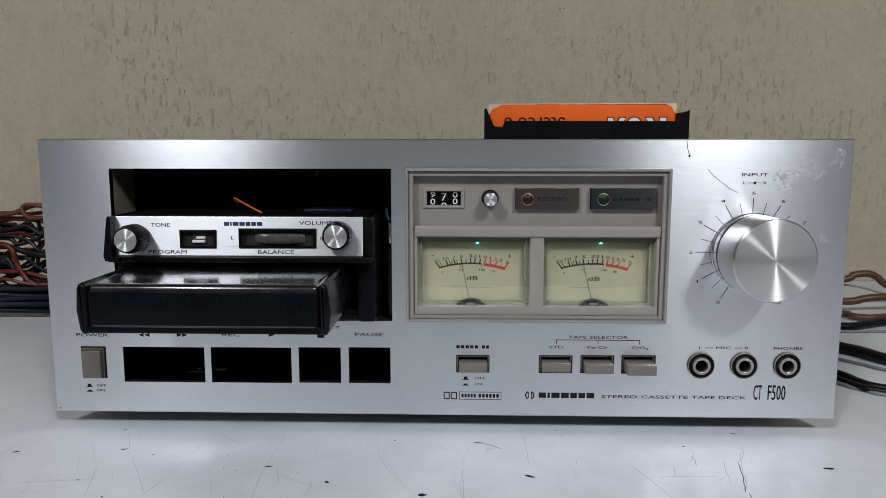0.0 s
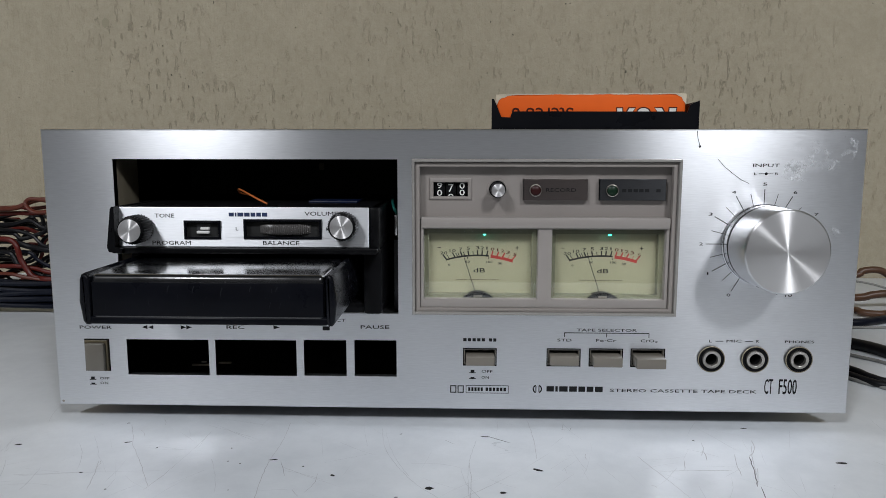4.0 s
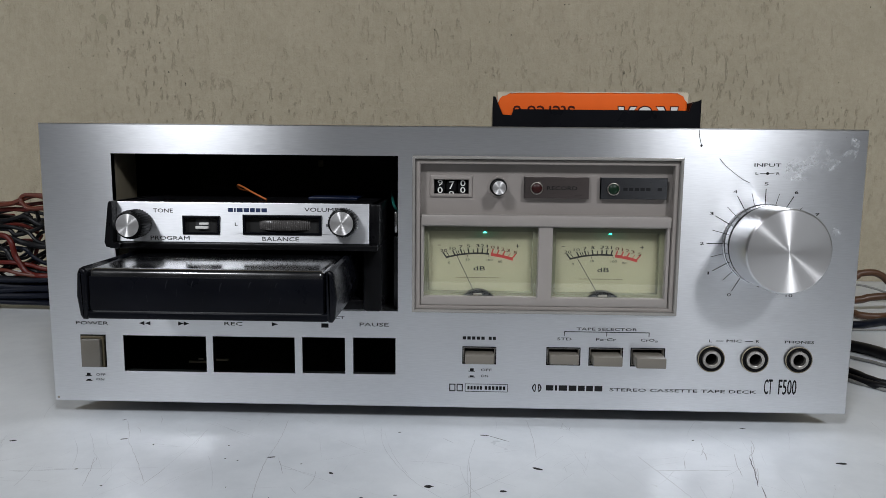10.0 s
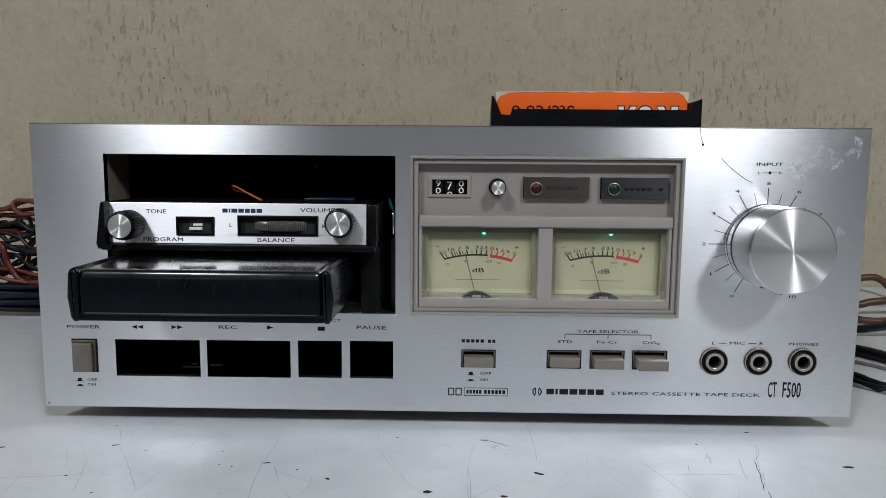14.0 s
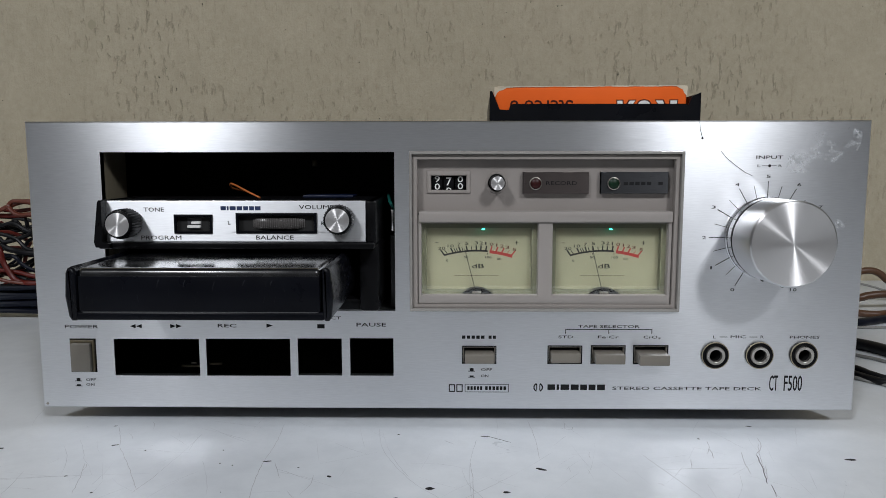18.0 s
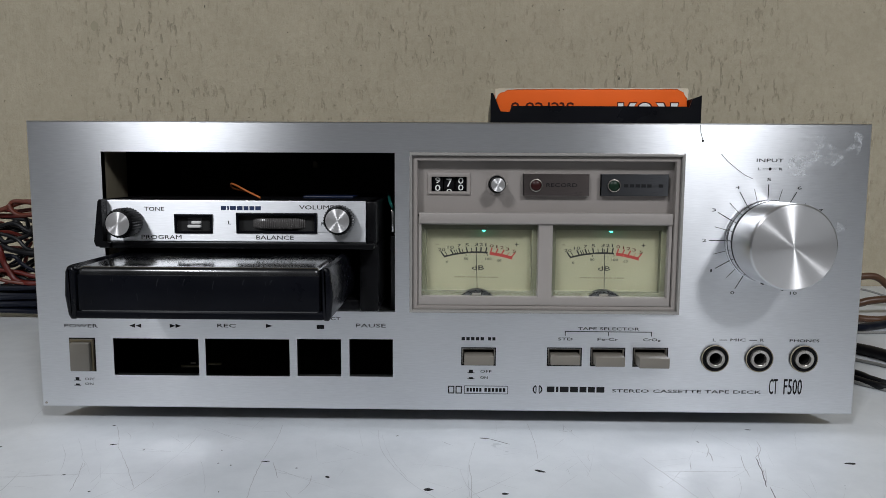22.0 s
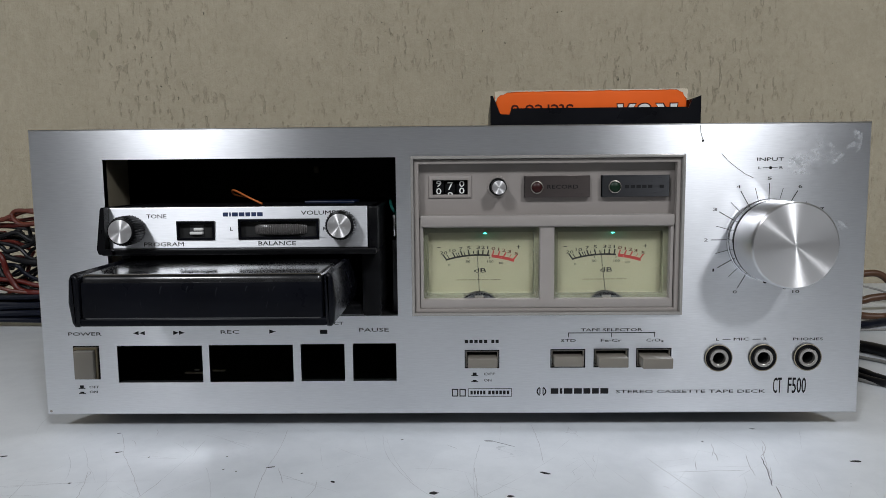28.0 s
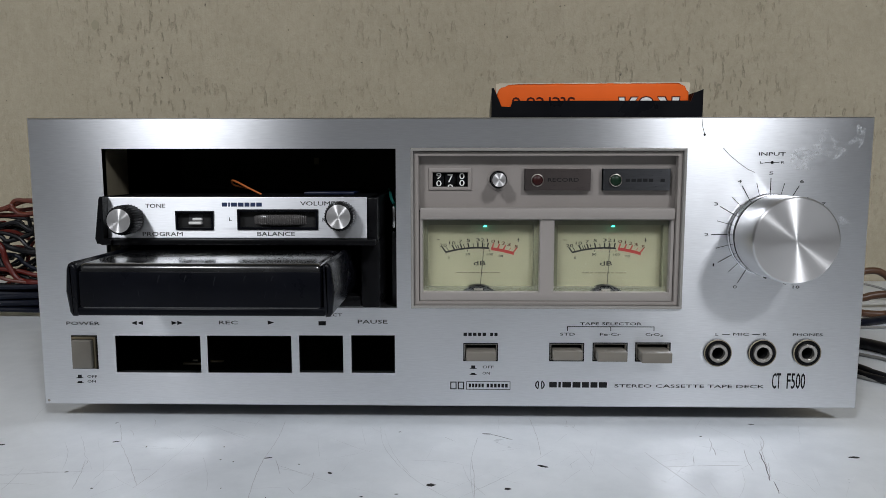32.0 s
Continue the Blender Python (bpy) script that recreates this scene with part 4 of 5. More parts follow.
def tape_player():
    p = thing("car_tape_player", "black and silver car tape player fitted in the empty deck bay", "tape player")
    part("housing", boxed(46, 176.8, -16, 90, 94.6, 116.4, 0.8), BLACK, p)
    part("base_plate", boxed(47, 177.4, -6, 90, 60.7, 66.6, 1.5), BLACK, p)
    part("mount", boxed(60, 165, 20, 86, 58.85, 61.2, 0.4), BLACK, p)
    part("right_pillar", boxed(167.6, 177.6, -10, 90, 60.8, 95.6, 2.0), BLACK, p)
    part("left_pillar", boxed(46.5, 51.5, -6, 90, 62.5, 95, 1.0), BLACK, p)
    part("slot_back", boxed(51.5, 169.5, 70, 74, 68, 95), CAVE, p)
    face = pierced(47.7, 172.4, 96.9, 116.6, -20.4, -19, [(81.4, 98.4, 101.6, 109.4), (111.0, 148.6, 101.7, 110.2)], 0.35)
    bmesh.ops.transform(face, matrix=Matrix.Translation((0, -20.4, 96.9)) @ Matrix.Rotation(radians(-4), 4, "X") @ Matrix.Translation((0, 20.4, -96.9)), verts=face.verts)
    part("face_plate", face, SILVER, p, "bright satin silver control panel", smooth=False)
    part("left_cheek", slab([(43.6, 97.0), (44.4, 94.6), (51.0, 94.0), (51.0, 96.2), (47.7, 97.2), (48.0, 116.9), (46.8, 117.0), (46.1, 115.8)], -24.5, 20), BLACK, p)
    part("right_cheek", boxed(172.4, 177.3, -19, 40, 95.2, 116.4, 1.0), BLACK, p)
    part("lower_lip", boxed(44.6, 176.6, -22.5, -12, 93.6, 96.7, 0.8), BLACK, p, "black lip over the cartridge slot")
    part("program_window", pierced(80.7, 99.0, 100.8, 110.0, -20.9, -19.6, [(81.8, 97.9, 101.9, 108.9)], 0.4), END_BLACK, p)
    slider = part("program_slider", boxed(86.2, 93.2, -17.9, -14, 102.8, 108.2, 0.3), DIM_STEEL, p, "stepped slide switch with pale ribs")
    part("rib", boxed(86.6, 92.8, -19.6, -16, 103.4, 104.7, 0.3), WHITE_INK, slider)
    part("rib", boxed(88.4, 92.9, -19.2, -16, 105.3, 106.5, 0.3), WHITE_INK, slider)
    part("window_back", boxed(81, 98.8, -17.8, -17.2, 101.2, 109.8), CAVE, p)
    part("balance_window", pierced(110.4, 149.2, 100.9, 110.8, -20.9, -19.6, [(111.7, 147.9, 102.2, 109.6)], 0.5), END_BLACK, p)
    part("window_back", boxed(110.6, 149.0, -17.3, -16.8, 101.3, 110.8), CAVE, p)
    part("balance_wheel", lathe([(0, -2.5), (21.2, -2.5), (22, -1.7), (22, 1.7), (21.2, 2.5), (0, 2.5)], 260, "z", ribs=0.45), WHEEL, p, "ribbed grey thumbwheel", at=(130.5, 0.4, 105.6))
    small_knob(p, 58.9, 106.1, -20.0, 12.6, 5.5)
    small_knob(p, 160.3, 107.8, -19.6, 9.5, 5.6)
    y = -20.5
    for word, x0, x1, z in (("TONE", 66.0, 75.7, 112.3), ("PROGRAM", 64.6, 83.9, 98.9), ("VOLUME", 140.6, 157.2, 113.5), ("BALANCE", 119.9, 137.9, 99.0), ("L", 106.4, 107.7, 106.0), ("R", 151.2, 152.6, 105.8)):
        lettering(word, x0, x1, z, 1.95 if len(word) > 1 else 1.7, y + 0.07 * (z - 96.9), INK, p, weight=0.3)
    wordmark(103.0, 122.2, 111.8, 114.1, y + 1.1, BLUE_INK, p)
    return p


SCUFF = worn("grey_scuff", (0.015, 0.016, 0.019), 0.4, 0, 500, 0.3, 0)
SCUFF.set("Specular IOR Level", 0.05)


def cartridge():
    c = thing("tape_cartridge", "glossy black eight-track cartridge pushed into the player slot", "tape cartridge")
    part("shell", boxed(56.4, 159.2, -66.6, 62, 69.6, 91.0, 2.7, 5), GLOSS, c)
    part("front_panel", boxed(57.0, 158.6, -66.9, -60, 72.4, 87.6, 0.5), END_BLACK, c)
    part("bottom_lip", boxed(55.4, 160.4, -66.85, 60, 68.7, 72.35, 1.1, 3), END_BLACK, c)
    for x, z, n in ((90.4, 86.2, 3.4), (101.5, 86.0, 2.8), (113.8, 85.4, 3.8), (126.5, 86.0, 2.4), (138, 85.8, 2.0)):
        print_shape("scuff", [stroke(x, z - n, x + 0.2, z - n / 2, 0.3), stroke(x + 0.2, z - n / 2, x + 0.9, z, 0.42)], -66.97, SCUFF, c)
    rng = random.Random(21)
    for _ in range(14):
        x, z, lean = rng.uniform(60, 156), rng.uniform(74, 85.5), rng.uniform(-0.5, 0.9)
        print_shape("scuff", [stroke(x, z, x + lean, z + rng.uniform(0.5, 3.2), rng.uniform(0.1, 0.28))], -66.96, SCUFF, c)
    for s, xa, xb in ((-1, 52.2, 56.2), (1, 159.4, 163.4)):
        out = [(xa, 70.2), (xa - (1.2 if s < 0 else 0), 79), (xa - (0.5 if s < 0 else 0), 88.8), (xa + 0.4, 90.8), (xa + 1.7, 91.5), (xb - 2.0, 91.3), (xb - 0.9, 90.7), (xb - (0.3 if s > 0 else 0), 89), (xb + (0.9 if s > 0 else 0), 79), (xb, 70.2), (xb - 1.2, 68.4), (xa + 1.2, 68.4)]
        bm = slab(out, -67.2, 60)
        bmesh.ops.bevel(bm, geom=[e for e in bm.edges if abs(e.verts[0].co.y + 67.2) < 0.01 and abs(e.verts[1].co.y + 67.2) < 0.01], offset=1.7, segments=4, affect="EDGES", profile=0.5)
        part("end_cap", bm, CAP_BLACK, c)
    return c


# ---- cased cartridge lying on the deck ----
def cased_cartridge():
    tray = thing("cartridge_case", "open black plastic cartridge case lying on the deck", "case")
    base = 153.0
    part("front_wall", slab([(233.4, base), (342.8, base), (342.8, 170.6), (338.0, 168.4), (336.6, 164.2), (335.0, 164.8), (245.8, 165.1), (244.2, 164.4), (243.4, 161.9), (238.6, 162.2), (234.6, 171.7), (233.4, 171.7)], 24.5, 26), CASE, tray)
    part("side_wall", boxed(233.4, 234.8, 26, 150, base, 170, 0.2), CASE, tray)
    part("side_wall", boxed(341.4, 342.8, 26, 150, base, 170, 0.2), CASE, tray)
    part("rear_wall", boxed(234.8, 341.4, 148.5, 150, base, 165), CASE, tray)
    part("case_floor", boxed(234.8, 341.4, 26, 148.5, base, 155, 0.2), CASE, tray)
    c = thing("boxed_cartridge", "orange paper-labelled cartridge with frayed card edges in a black case", "tape cartridge")
    part("carton", boxed(235.8, 336.4, 27.5, 146, 155.05, 174.3, 1.4, 3), ORANGE, c)
    rng = random.Random(3)
    torn, x, deep = [[(235.8, 174.2), (235.8, 168.6), (236.5, 169.2), (237.2, 171.0), (238.6, 172.2), (240.4, 172.5), (241.9, 173.4), (244.5, 174.2)],
                     [(336.4, 174.2), (330.6, 174.2), (332.4, 173.1), (334.0, 172.4), (334.8, 170.6), (336.4, 168.9)]], 237.4, 0.5
    while x < 335.6:
        step = rng.uniform(0.5, 1.6)
        deep = max(-0.1, min(0.5, deep + rng.uniform(-0.35, 0.35)))
        near = 1 + 4.2 * max(0, 1 - (x - 237) / 9) + 4.0 * max(0, 1 - (336.4 - x) / 7)
        torn.append([(x, 174.15 - 0.5 * deep * near * rng.uniform(0.6, 1.2)), (min(x + step, 336.2), 174.15 - 0.5 * deep * near), (min(x + step, 336.2), 174.3 + rng.uniform(0, 0.3)), (x, 174.3 + rng.uniform(0, 0.3))])
        x += step
    print_shape("torn_edge", torn, 27.3, CARD, c, "torn pale card edge")
    bm = bmesh.new()
    box(bm, 236.7, 238.0, 27.9, 60, 170.5, 173.2, 0.3), box(bm, 333.5, 336.9, 27.6, 40, 171.6, 174.1, 0.6)
    x = 238.5
    while x < 332:
        box(bm, x, x + rng.uniform(0.8, 3), 27.9, 31, 174.1, 174.3 + rng.uniform(0, 0.3))
        x += rng.uniform(2, 7)
    part("frayed_edge", bm, CARD, c, "frayed pale card edge")
    lettering("Stereo 8", 244.2, 277.0, 163.9, 6.2, 27.35, DARK_RED, c, turned=True, label="dark red words printed upside down")
    hoop = lambda r, h: [(314.3 + r * math.cos(a * math.pi / 10), 161 + h * math.sin(a * math.pi / 10) ** 0.45) for a in range(11)]
    bar = lambda xa, xb, xc, xd, g: [(xa - g, 160), (xb + g, 160), (xd + g, 166.7 + g), (xc - g, 166.7 + g)]
    forms = ((301.0, 303.6, 300.3, 303.0), (302.8, 305.0, 306.8, 309.8), (325.2, 327.6, 320.3, 323.8), (327.6, 330.6, 327.9, 331.4))
    print_shape("letter_edge", [bar(*f, 0.55) for f in forms] + [hoop(4.1, 6.4)], 27.42, DARK_RED, c)
    print_shape("letter_block", [bar(*f, 0) for f in forms] + [hoop(3.5, 5.8)], 27.36, WHITE_INK, c)
    print_shape("letter_eye", [hoop(1.5, 3.6)], 27.3, DARK_RED, c)
    # the case lies turned by two degrees
    swing = Matrix.Translation(Vector((233.4, 24.5, 0)) * K) @ Matrix.Rotation(radians(-2), 4, "Z") @ Matrix.Translation(Vector((-233.4, -24.5, 0)) * K)
    tray.matrix_world = swing
    c.matrix_world = swing


# ---- cables ----
def cables():
    # red and orange are darkened: the deck's shade on the coil is in the colour
    red, orange, dark, navy, brown, grey = (worn(n, c, 0.4, 0, 500, 0.15, 0.03) for n, c in (
        ("red_cable", (0.085, 0.008, 0.005)), ("orange_cable", (0.09, 0.017, 0.007)), ("black_cable", (0.006, 0.006, 0.0075)), ("navy_cable", (0.004, 0.0055, 0.012)), ("brown_cable", (0.075, 0.033, 0.015)), ("grey_cable", (0.2, 0.2, 0.19))))
    dark.set("Specular IOR Level", 0.2), navy.set("Specular IOR Level", 0.2), red.set("Specular IOR Level", 0.3)
    rng = random.Random(11)
    coil = thing("cable_coil", "tangled coil of red and black hook-up wire on the worktop", "cables")
    coil.location.z = TABLE * K
    for i in range(20):
        cx, cy, cz = -200 + rng.uniform(-60, 30), 305 + rng.uniform(-20, 30), 46 + rng.uniform(-14, 16)
        a, b, tilt = rng.uniform(34, 90), rng.uniform(10, 32), rng.uniform(-1, 1)
        start, sweep, pts = rng.uniform(0, 6.28), rng.uniform(0.3, 0.6), []
        for n in range(9):
            w = start + n * sweep + rng.uniform(-0.15, 0.15)
            pts.append((cx + a * math.cos(w) + rng.uniform(-6, 6), cy + 20 * tilt * math.sin(w) + rng.uniform(-8, 8), max(3, cz + b * math.sin(w + tilt * math.cos(w)) + rng.uniform(-5, 5))))
        part("wire", tube(pts, rng.uniform(1.2, 2.2), 7), rng.choice((red, dark, dark, dark, dark, navy)), coil)

    def strand(mat, r, y, *way):
        pts = [(way[0][0] - 90, y + 25, max(r, way[0][1] - 22)), (way[0][0] - 35, y + 8, way[0][1] - 4)] + [(x, y + rng.uniform(-2, 2), z) for x, z in way]
        pts += [(way[-1][0] + 30, y + 10, max(r, way[-1][1] - 3)), (way[-1][0] + 60, y + 30, max(r, way[-1][1] - 20))]
        part("wire", tube(pts, r, 9), mat, coil)

    strand(orange, 2.2, 262, (-185, 94), (-175, 97), (-165, 101), (-153, 102))
    strand(red, 2.0, 268, (-189, 89), (-174, 89), (-151, 90))
    strand(red, 1.8, 272, (-189, 94), (-174, 93), (-151, 95))
    part("wire", tube([(-110, 270, 82), (-143, 258, 91), (-163, 258, 91), (-170, 258, 96), (-171, 259, 100), (-165, 260, 102.5), (-143, 261, 99), (-105, 275, 88)], 1.9, 9), orange, coil)
    strand(dark, 2.0, 270, (-191, 79), (-176, 82), (-159, 74))
    strand(dark, 1.7, 266, (-192, 74), (-172, 69), (-158, 59))
    strand(dark, 1.7, 272, (-170, 89), (-164, 77), (-152, 67))
    strand(dark, 2.6, 264, (-192, 64), (-175, 59), (-152, 56))
    strand(dark, 1.5, 276, (-181, 44), (-172, 59), (-159, 69))
    strand(navy, 1.8, 268, (-178, 54), (-168, 46), (-153, 39))
    strand(dark, 2.2, 262, (-193, 54), (-184, 44), (-164, 33), (-154, 33))
    strand(dark, 1.9, 268, (-192, 71), (-182, 66), (-165, 71), (-150, 77))
    strand(red, 2.4, 255, (-186, 66), (-177, 48), (-170, 36), (-163, 32), (-150, 31))
    strand(red, 2.0, 258, (-190, 42), (-169, 40), (-150, 36))
    strand(orange, 1.6, 254, (-190, 36), (-172, 33), (-150, 30))
    flat = thing("cable_bundle", "bundle of blue-black cables lying on the worktop", "cables")
    flat.location.z = TABLE * K
    for i in range(18):
        y, z = 252 + 6 * (i % 4) + rng.uniform(-2, 2), 3.2 + 5.2 * (i // 4) + rng.uniform(0, 3)
        part("cable", tube([(-420, y + 40, z), (-300, y + rng.uniform(0, 12), z + 3), (-230, y, z + rng.uniform(0, 5)), (-170, y + rng.uniform(0, 4), z + rng.uniform(0, 4)), (-110, y + rng.uniform(0, 6), z + rng.uniform(0, 5)), (-40, y + 40, z)], rng.uniform(2.0, 3.0), 8), navy, flat)
    for name, label, mat, r, pts in (
        ("power_cord", "thick black cable on the worktop beside the deck", dark, 4.2, [(380, 290, 6), (450, 225, 5), (505, 162, 4.3), (515, 147, 4.3), (524, 127, 4.3), (560, 80, 4.3), (640, 20, 4.3)]),
        ("signal_cable", "black paired cable on the worktop beside the deck", dark, 2.3, [(380, 265, 5), (430, 155, 4), (466, 93, 2.5), (473, 76, 2.5), (485, 65, 2.5), (545, 36, 2.5), (640, 10, 2.5)]),
        ("signal_cable", "black paired cable on the worktop beside the deck", dark, 2.3, [(380, 268, 9), (430, 163, 7), (470, 98, 4.5), (477, 82, 3.5), (489, 70, 3), (549, 41, 2.5), (644, 16, 2.5)]),
        ("signal_cable", "thin grey cable on the worktop beside the deck", grey, 1.2, [(380, 262, 5), (440, 140, 2), (465, 87, 1.3), (475, 72, 1.3), (486, 61, 1.3), (545, 30, 1.3), (640, 4, 1.3)]),
        ("signal_cable", "thin grey cable on the worktop beside the deck", grey, 1.2, [(380, 275, 5), (450, 200, 2), (494, 141, 1.3), (505, 127, 1.3), (513, 115, 1.3), (560, 70, 1.3), (660, 10, 1.3)]),
        ("signal_cable", "thin grey cable on the worktop behind the deck", grey, 1.0, [(420, 240, 3), (500, 226, 1.2), (541, 223, 1.2), (575, 224, 1.2), (660, 230, 1.2)]),
        ("navy_lead", "navy cable behind the deck", navy, 3.4, [(380, 276, 14), (480, 240, 5), (541, 231, 3.6), (564, 237, 3.6), (588, 248, 3.6), (680, 280, 3.6)]),
        ("brown_lead", "brown cable looping behind the deck", brown, 3.6, [(380, 320, 18), (500, 300, 12), (578, 300, 10.6), (597, 300, 13.4), (617, 300, 15.1), (700, 310, 16)]),
        ("brown_lead", "brown cable looping behind the deck", brown, 3.4, [(380, 330, 10), (540, 336, 18), (593, 330, 26.3), (602, 330, 30.8), (615, 330, 32), (624, 330, 28.7), (635, 330, 20.5), (670, 335, 8), (720, 345, 4)]),
        ("brown_lead", "brown cable looping behind the deck", brown, 3.2, [(380, 320, 8), (520, 292, 5), (566, 279, 4), (570, 267, 4), (582, 261, 4), (598, 266, 4), (680, 290, 4)]),
        ("thin_lead", "thin grey lead hanging by the wall", grey, 1.0, [(480, 345, 30), (560, 338, 23), (602, 335, 19.3), (621, 335, 15.4), (637, 335, 11), (690, 335, 2)]),
    ):
        tagged(part(name, tube(pts, r, 10), mat, at=(0, 0, TABLE)), label, "cable")
    # loose wires inside the bay, above the player
    copper = worn("bare_orange_wire", (0.42, 0.12, 0.03), 0.4, 0, 500, 0.1, 0)
    tagged(part("hook_up_wire", tube([(101, 32, 119.0), (96.5, 22, 121.0), (98.5, 12, 123.6), (103, 5, 123.2), (111, -2, 120.3), (118.5, -6, 117.3)], 0.5, 8), copper), "thin orange wire looping over the player", "wire")
    teal = worn("teal_wire", (0.01, 0.12, 0.1), 0.4, 0, 500, 0.1, 0)
    tagged(part("hook_up_wire", tube([(176, 60, 118), (180, 22, 116), (182, 12, 113), (184.4, 20, 108)], 0.8, 8), teal), "thin teal wire beside the player", "wire")
    tagged(part("solder_tag", boxed(181.5, 183.2, 14, 15, 99, 110, 0.3), CHROME), "bright metal solder tag beside the player", "tag")
    tagged(part("blue_tape", boxed(136, 162, 12, 40, 116.45, 117.6, 0.3), worn("blue_tape", (0.0015, 0.006, 0.026), 0.4, 0, 300, 0.1, 0.05)), "strip of blue tape on the player", "tape")


room()
worktop()
deck_unit()
tape_player()
cartridge()
cased_cartridge()
cables()


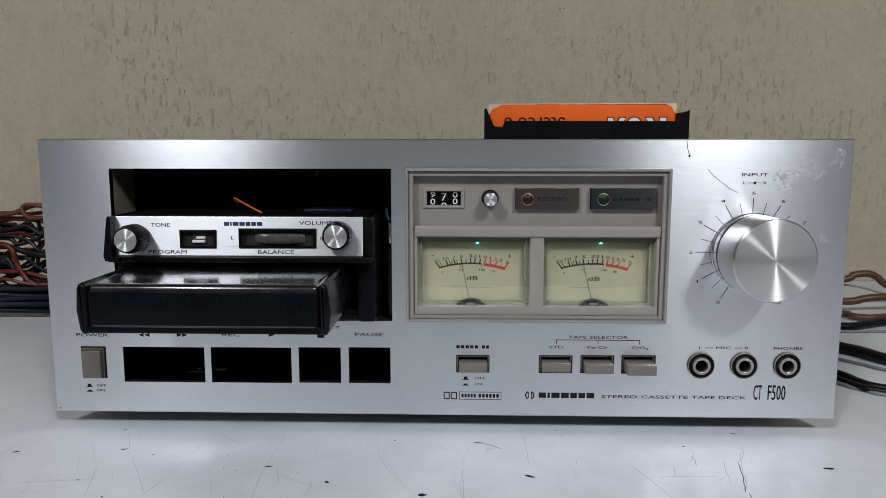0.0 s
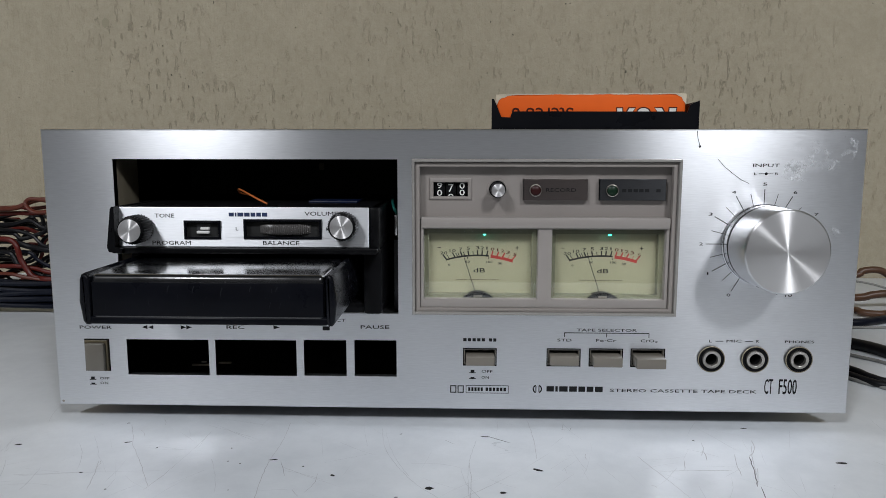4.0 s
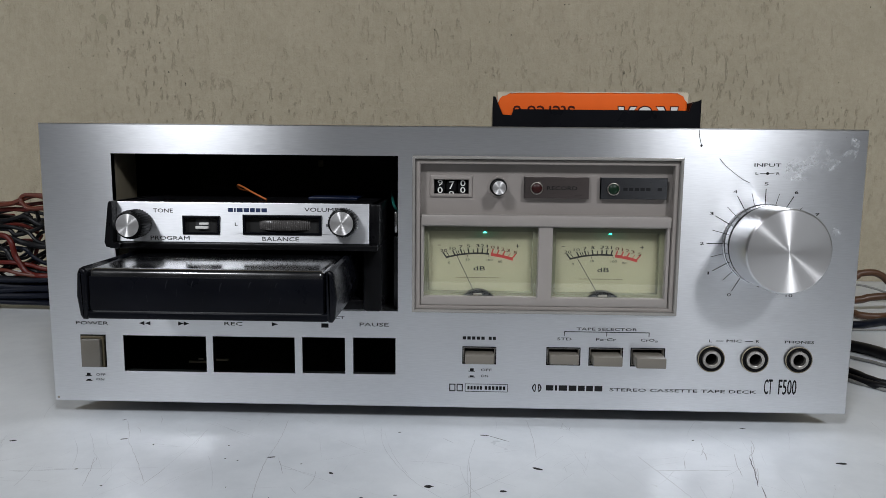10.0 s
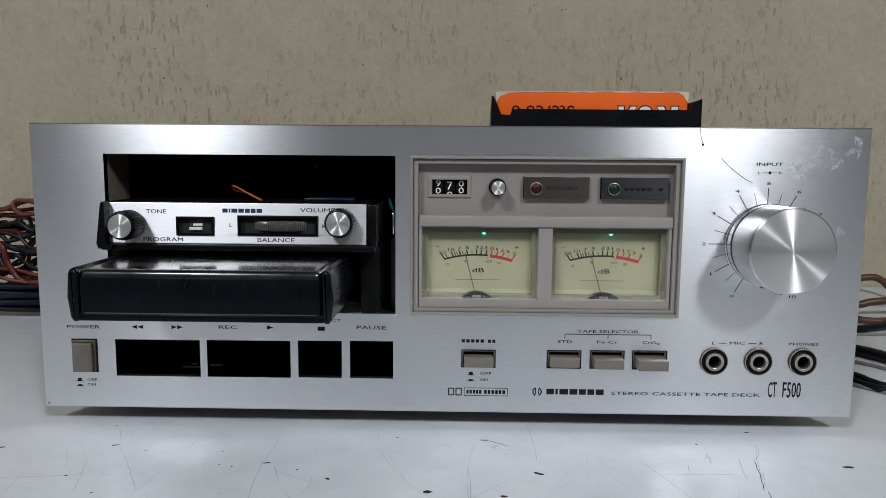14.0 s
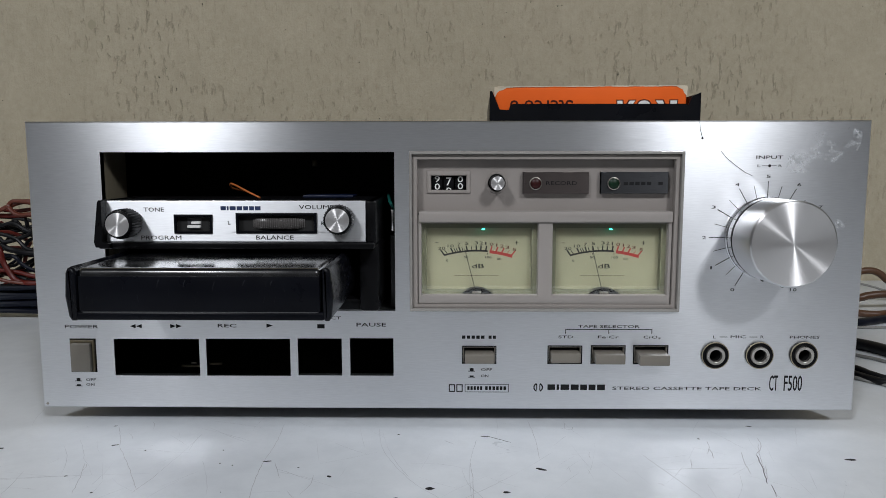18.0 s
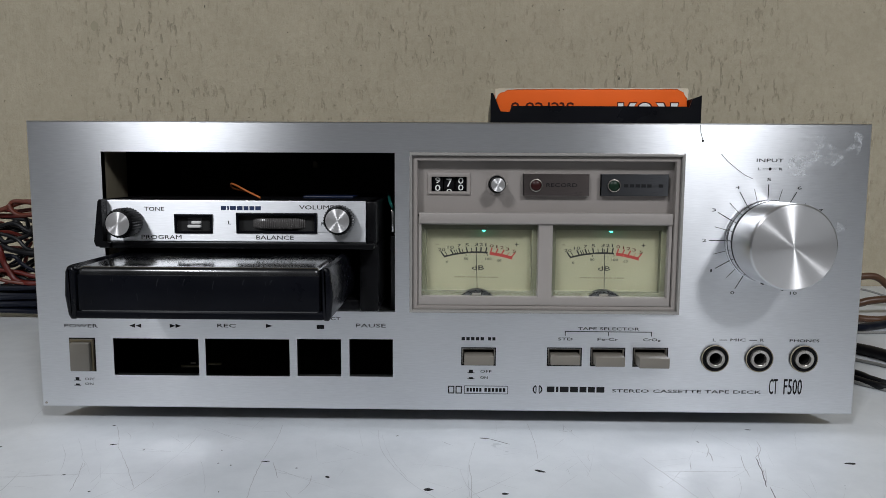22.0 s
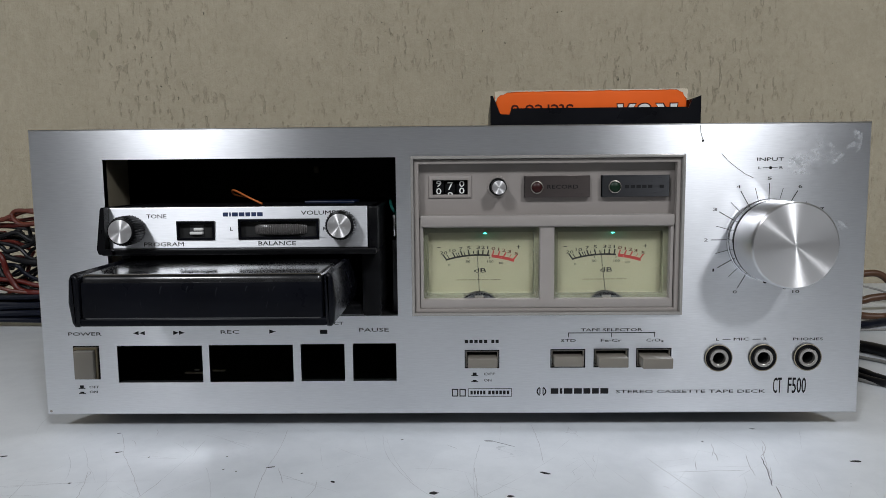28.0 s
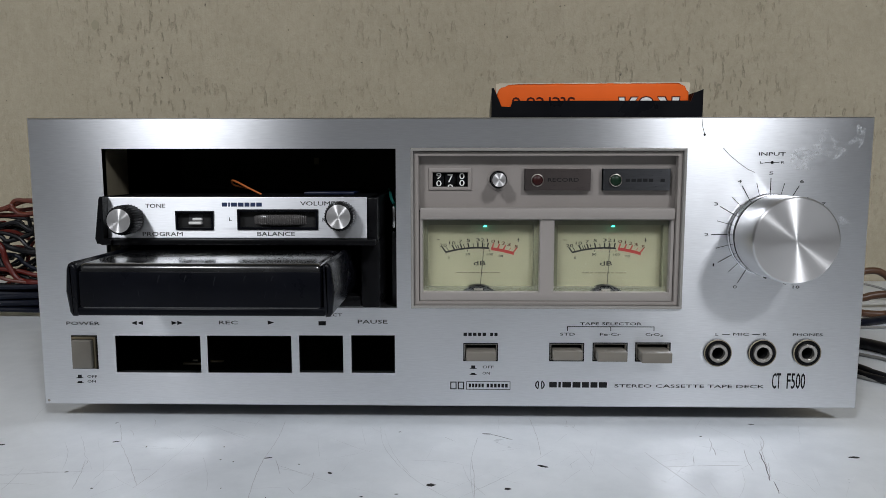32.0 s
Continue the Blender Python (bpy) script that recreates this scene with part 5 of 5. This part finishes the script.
def motions():
    swings = [
        (0, -12, -14), (0.1, -30, -31), (0.2, -29, -29), (0.3, -4, -8), (0.4, 13, 11), (0.5, 4, 3), (0.6, -15, -15), (0.7, -24, -28),
        (0.8, -24, -29), (0.9, -7, -11), (1, -17, -24), (1.1, -29, -31), (1.2, -15, -17), (1.3, -24, -27), (1.4, -5, -5), (1.5, -2, -2),
        (1.6, -24, -26), (1.7, -30, -32), (1.8, 0, -3), (1.9, 4, 1), (2, -17, -23), (2.1, -26, -29), (2.2, -28, -28), (2.3, -6, -7),
        (2.4, 15, 11), (2.5, -2, -2), (2.6, -17, -24), (2.7, -34, -36), (2.8, -15, -19), (2.9, -4, -6), (3, -14, -19), (3.1, -21, -21),
        (3.2, -26, -28), (3.3, -28, -29), (3.4, 2, 1), (3.5, 0, -2), (3.7, -19, -21), (3.9, -29, -30), (4.1, -1, -2), (4.3, 7, 4),
        (4.5, -15, -17), (4.7, -27, -29), (4.9, -6, -8), (5.1, 4, 2), (5.3, -19, -21), (5.5, -5, -7), (5.6, -28, -30), (5.7, -31, -34),
        (5.8, 1, -2), (5.9, -4, -6), (6, -29, -29), (6.1, -31, -32), (6.2, -16, -18), (6.3, 0, -2), (6.4, 2, 1), (6.5, -13, -13),
        (6.6, -34, -34), (6.7, -36, -36), (6.8, -21, -24), (6.9, -12, -16), (7, -18, -21), (7.1, -18, -21), (7.2, -24, -28), (7.3, -26, -28),
        (7.4, 9, 7), (7.5, -6, -7), (7.6, -17, -18), (7.7, -5, -7), (7.8, 11, 8), (7.9, -4, -7), (8, -23, -26), (8.1, -11, -17),
        (8.2, -2, -5), (8.3, 3, -1), (8.4, 4, 3), (8.5, -7, -10), (8.6, -11, -16), (8.7, -6, -16), (8.8, -1, -11), (8.9, -4, -13),
        (9, -6, -14), (9.1, 0, -4), (9.2, -4, -11), (9.3, 2, 2), (9.4, 3, 2), (9.5, -15, -17), (9.6, -28, -29), (9.7, -2, -3),
        (9.8, 7, 4), (9.9, -19, -20), (10, -26, -31), (10.1, -13, -18), (10.2, 0, -2), (10.3, 11, 9), (10.4, -6, -7), (10.5, -6, -7),
        (10.6, -5, -4), (10.7, -15, -16), (10.8, 7, 4), (10.9, -11, -15), (11, -19, -21), (11.1, -21, -25), (11.2, -15, -16), (11.3, 13, 11),
        (11.4, -4, -4), (11.5, -17, -24), (11.6, -26, -28), (11.7, 9, 7), (11.8, -7, -8), (11.9, -27, -28), (12, -22, -25), (12.1, -21, -24),
        (12.2, 0, -2), (12.3, 11, 11), (12.4, -11, -13), (12.5, -17, -17), (12.6, -8, -13), (12.7, -15, -16), (12.8, -13, -17), (12.9, -28, -31),
        (13, -19, -25), (13.1, -5, -8), (13.2, -13, -16), (13.3, 2, 2), (13.4, -15, -16), (13.5, -17, -24), (13.6, -13, -16), (13.7, 9, 3),
        (13.8, -4, -11), (13.9, -29, -29), (14, -14.5, -16), (14.1, -2, -7), (14.2, 9, 3), (14.3, 14, 11), (14.4, -3, -5), (14.5, -7, -11),
        (14.7, -21, -24), (14.9, -30, -31), (15.1, 0, -2), (15.3, 8, 6), (15.5, -13, -15), (15.7, -25, -27), (15.9, -5, -7), (16.1, 9, 7),
        (16.3, -17, -19), (16.5, -11, -19), (16.6, -14, -18), (16.7, -15, -17), (16.8, -21, -26), (16.9, -32, -34), (17, -14, -16.5), (17.1, -16, -18),
        (17.2, 2, 1), (17.3, -1, -2), (17.4, -19, -21), (17.5, -24, -26), (17.6, 0, -2), (17.7, 2, 0), (17.8, -21, -26), (17.9, -24, -29),
        (18, -14.5, -14), (18.1, -5, -7), (18.2, 17, 13), (18.3, 1, 1), (18.4, -8, -10), (18.5, -16, -20), (18.6, -11, -16), (18.7, 10, 9),
        (18.8, -7, -11), (18.9, -11, -11), (19, -8, -12), (19.1, -6, -11), (19.2, 13, 13), (19.3, 1, 1), (19.4, -13, -11), (19.5, -24, -21),
        (19.6, 13, 11), (19.7, 7, 7), (19.8, -15, -13), (19.9, -17, -17), (20, -11, -12), (20.1, 2, -1), (20.2, 20, 16), (20.3, 0, 1),
        (20.4, -8, -11), (20.5, -4, -7), (20.6, -11, -15), (20.7, -2, -4), (20.8, -15, -18), (20.9, -15, -17), (21, 0, -2), (21.1, -8, -13),
        (21.2, 13, 13), (21.3, -3, -3), (21.4, -5, -7), (21.5, -5, -11), (21.6, 9, 3), (21.7, -3, -5), (21.8, -25, -25), (21.9, -10, -11),
        (22, -2, -1), (22.1, 4, 3), (22.2, 9, 8), (22.3, -1, -4), (22.4, -6, -7), (22.5, -17, -18), (22.6, -13, -15), (22.7, -17, -24),
        (22.8, -29, -31), (22.9, -10, -11), (23, -6, -7.5), (23.1, 0, -1), (23.2, 8, 7), (23.3, -16, -20), (23.4, -29, -27), (23.5, -3, -4),
        (23.6, 12, 11), (23.7, -16, -20), (23.8, -26, -29), (23.9, -21, -26), (24, -3, -6.5), (24.1, 4, 3), (24.2, -1, -1), (24.3, -19, -21),
        (24.4, -12, -17), (24.5, -15, -19), (24.6, -11, -21), (24.7, -24, -29), (24.8, -34, -34), (24.9, -13, -17), (25, -21, -23), (25.1, 2, 1),
        (25.2, 4, 3), (25.3, -11, -11), (25.4, -14, -20), (25.5, 11, 8), (25.7, -6, -8), (25.9, -24, -26), (26.1, -31, -32), (26.3, -2, -4),
        (26.5, 7, 6), (26.7, -15, -17), (26.9, -26, -29), (27.1, 1, -1), (27.3, -19, -21), (27.5, -11, -11), (27.6, 2, -2), (27.7, -14, -19),
        (27.8, -11, -15), (27.9, -12, -16), (28, -3, -7), (28.1, 13, 13), (28.2, -6, -6), (28.3, -17, -24), (28.4, -29, -33), (28.5, -27, -34),
        (28.6, -11, -18), (28.7, -28, -31), (28.8, -26, -27), (28.9, -7, -11), (29, -18, -19), (29.1, 7, 6), (29.2, -5, -7), (29.3, -28, -24),
        (29.4, -29, -28), (29.5, 7, 3), (29.6, -4, -4), (29.7, -32, -32), (29.8, -34, -35), (29.9, -24, -28), (30, -5, -4.5), (30.1, 4, 8),
        (30.2, -15, -15), (30.3, -32, -34), (30.4, -34, -36), (30.5, -30, -30), (30.6, -15, -19), (30.7, -21, -26), (30.8, -8, -17), (30.9, -4, -11),
        (31, -18, -20), (31.1, 9, 9), (31.2, -5, -5), (31.3, -16, -20), (31.4, -6, -7), (31.5, 7, 1), (31.6, -12, -12), (31.7, -36, -36),
        (31.8, -24, -26), (31.9, -11, -18), (32, 5, 3),
    ]
    for n, (needle, (x, y, z)) in enumerate(NEEDLES):
        walk(needle, [(row[0], pose(x * K, y * K, z * K, 0, row[n + 1], 0)) for row in swings])


motions()
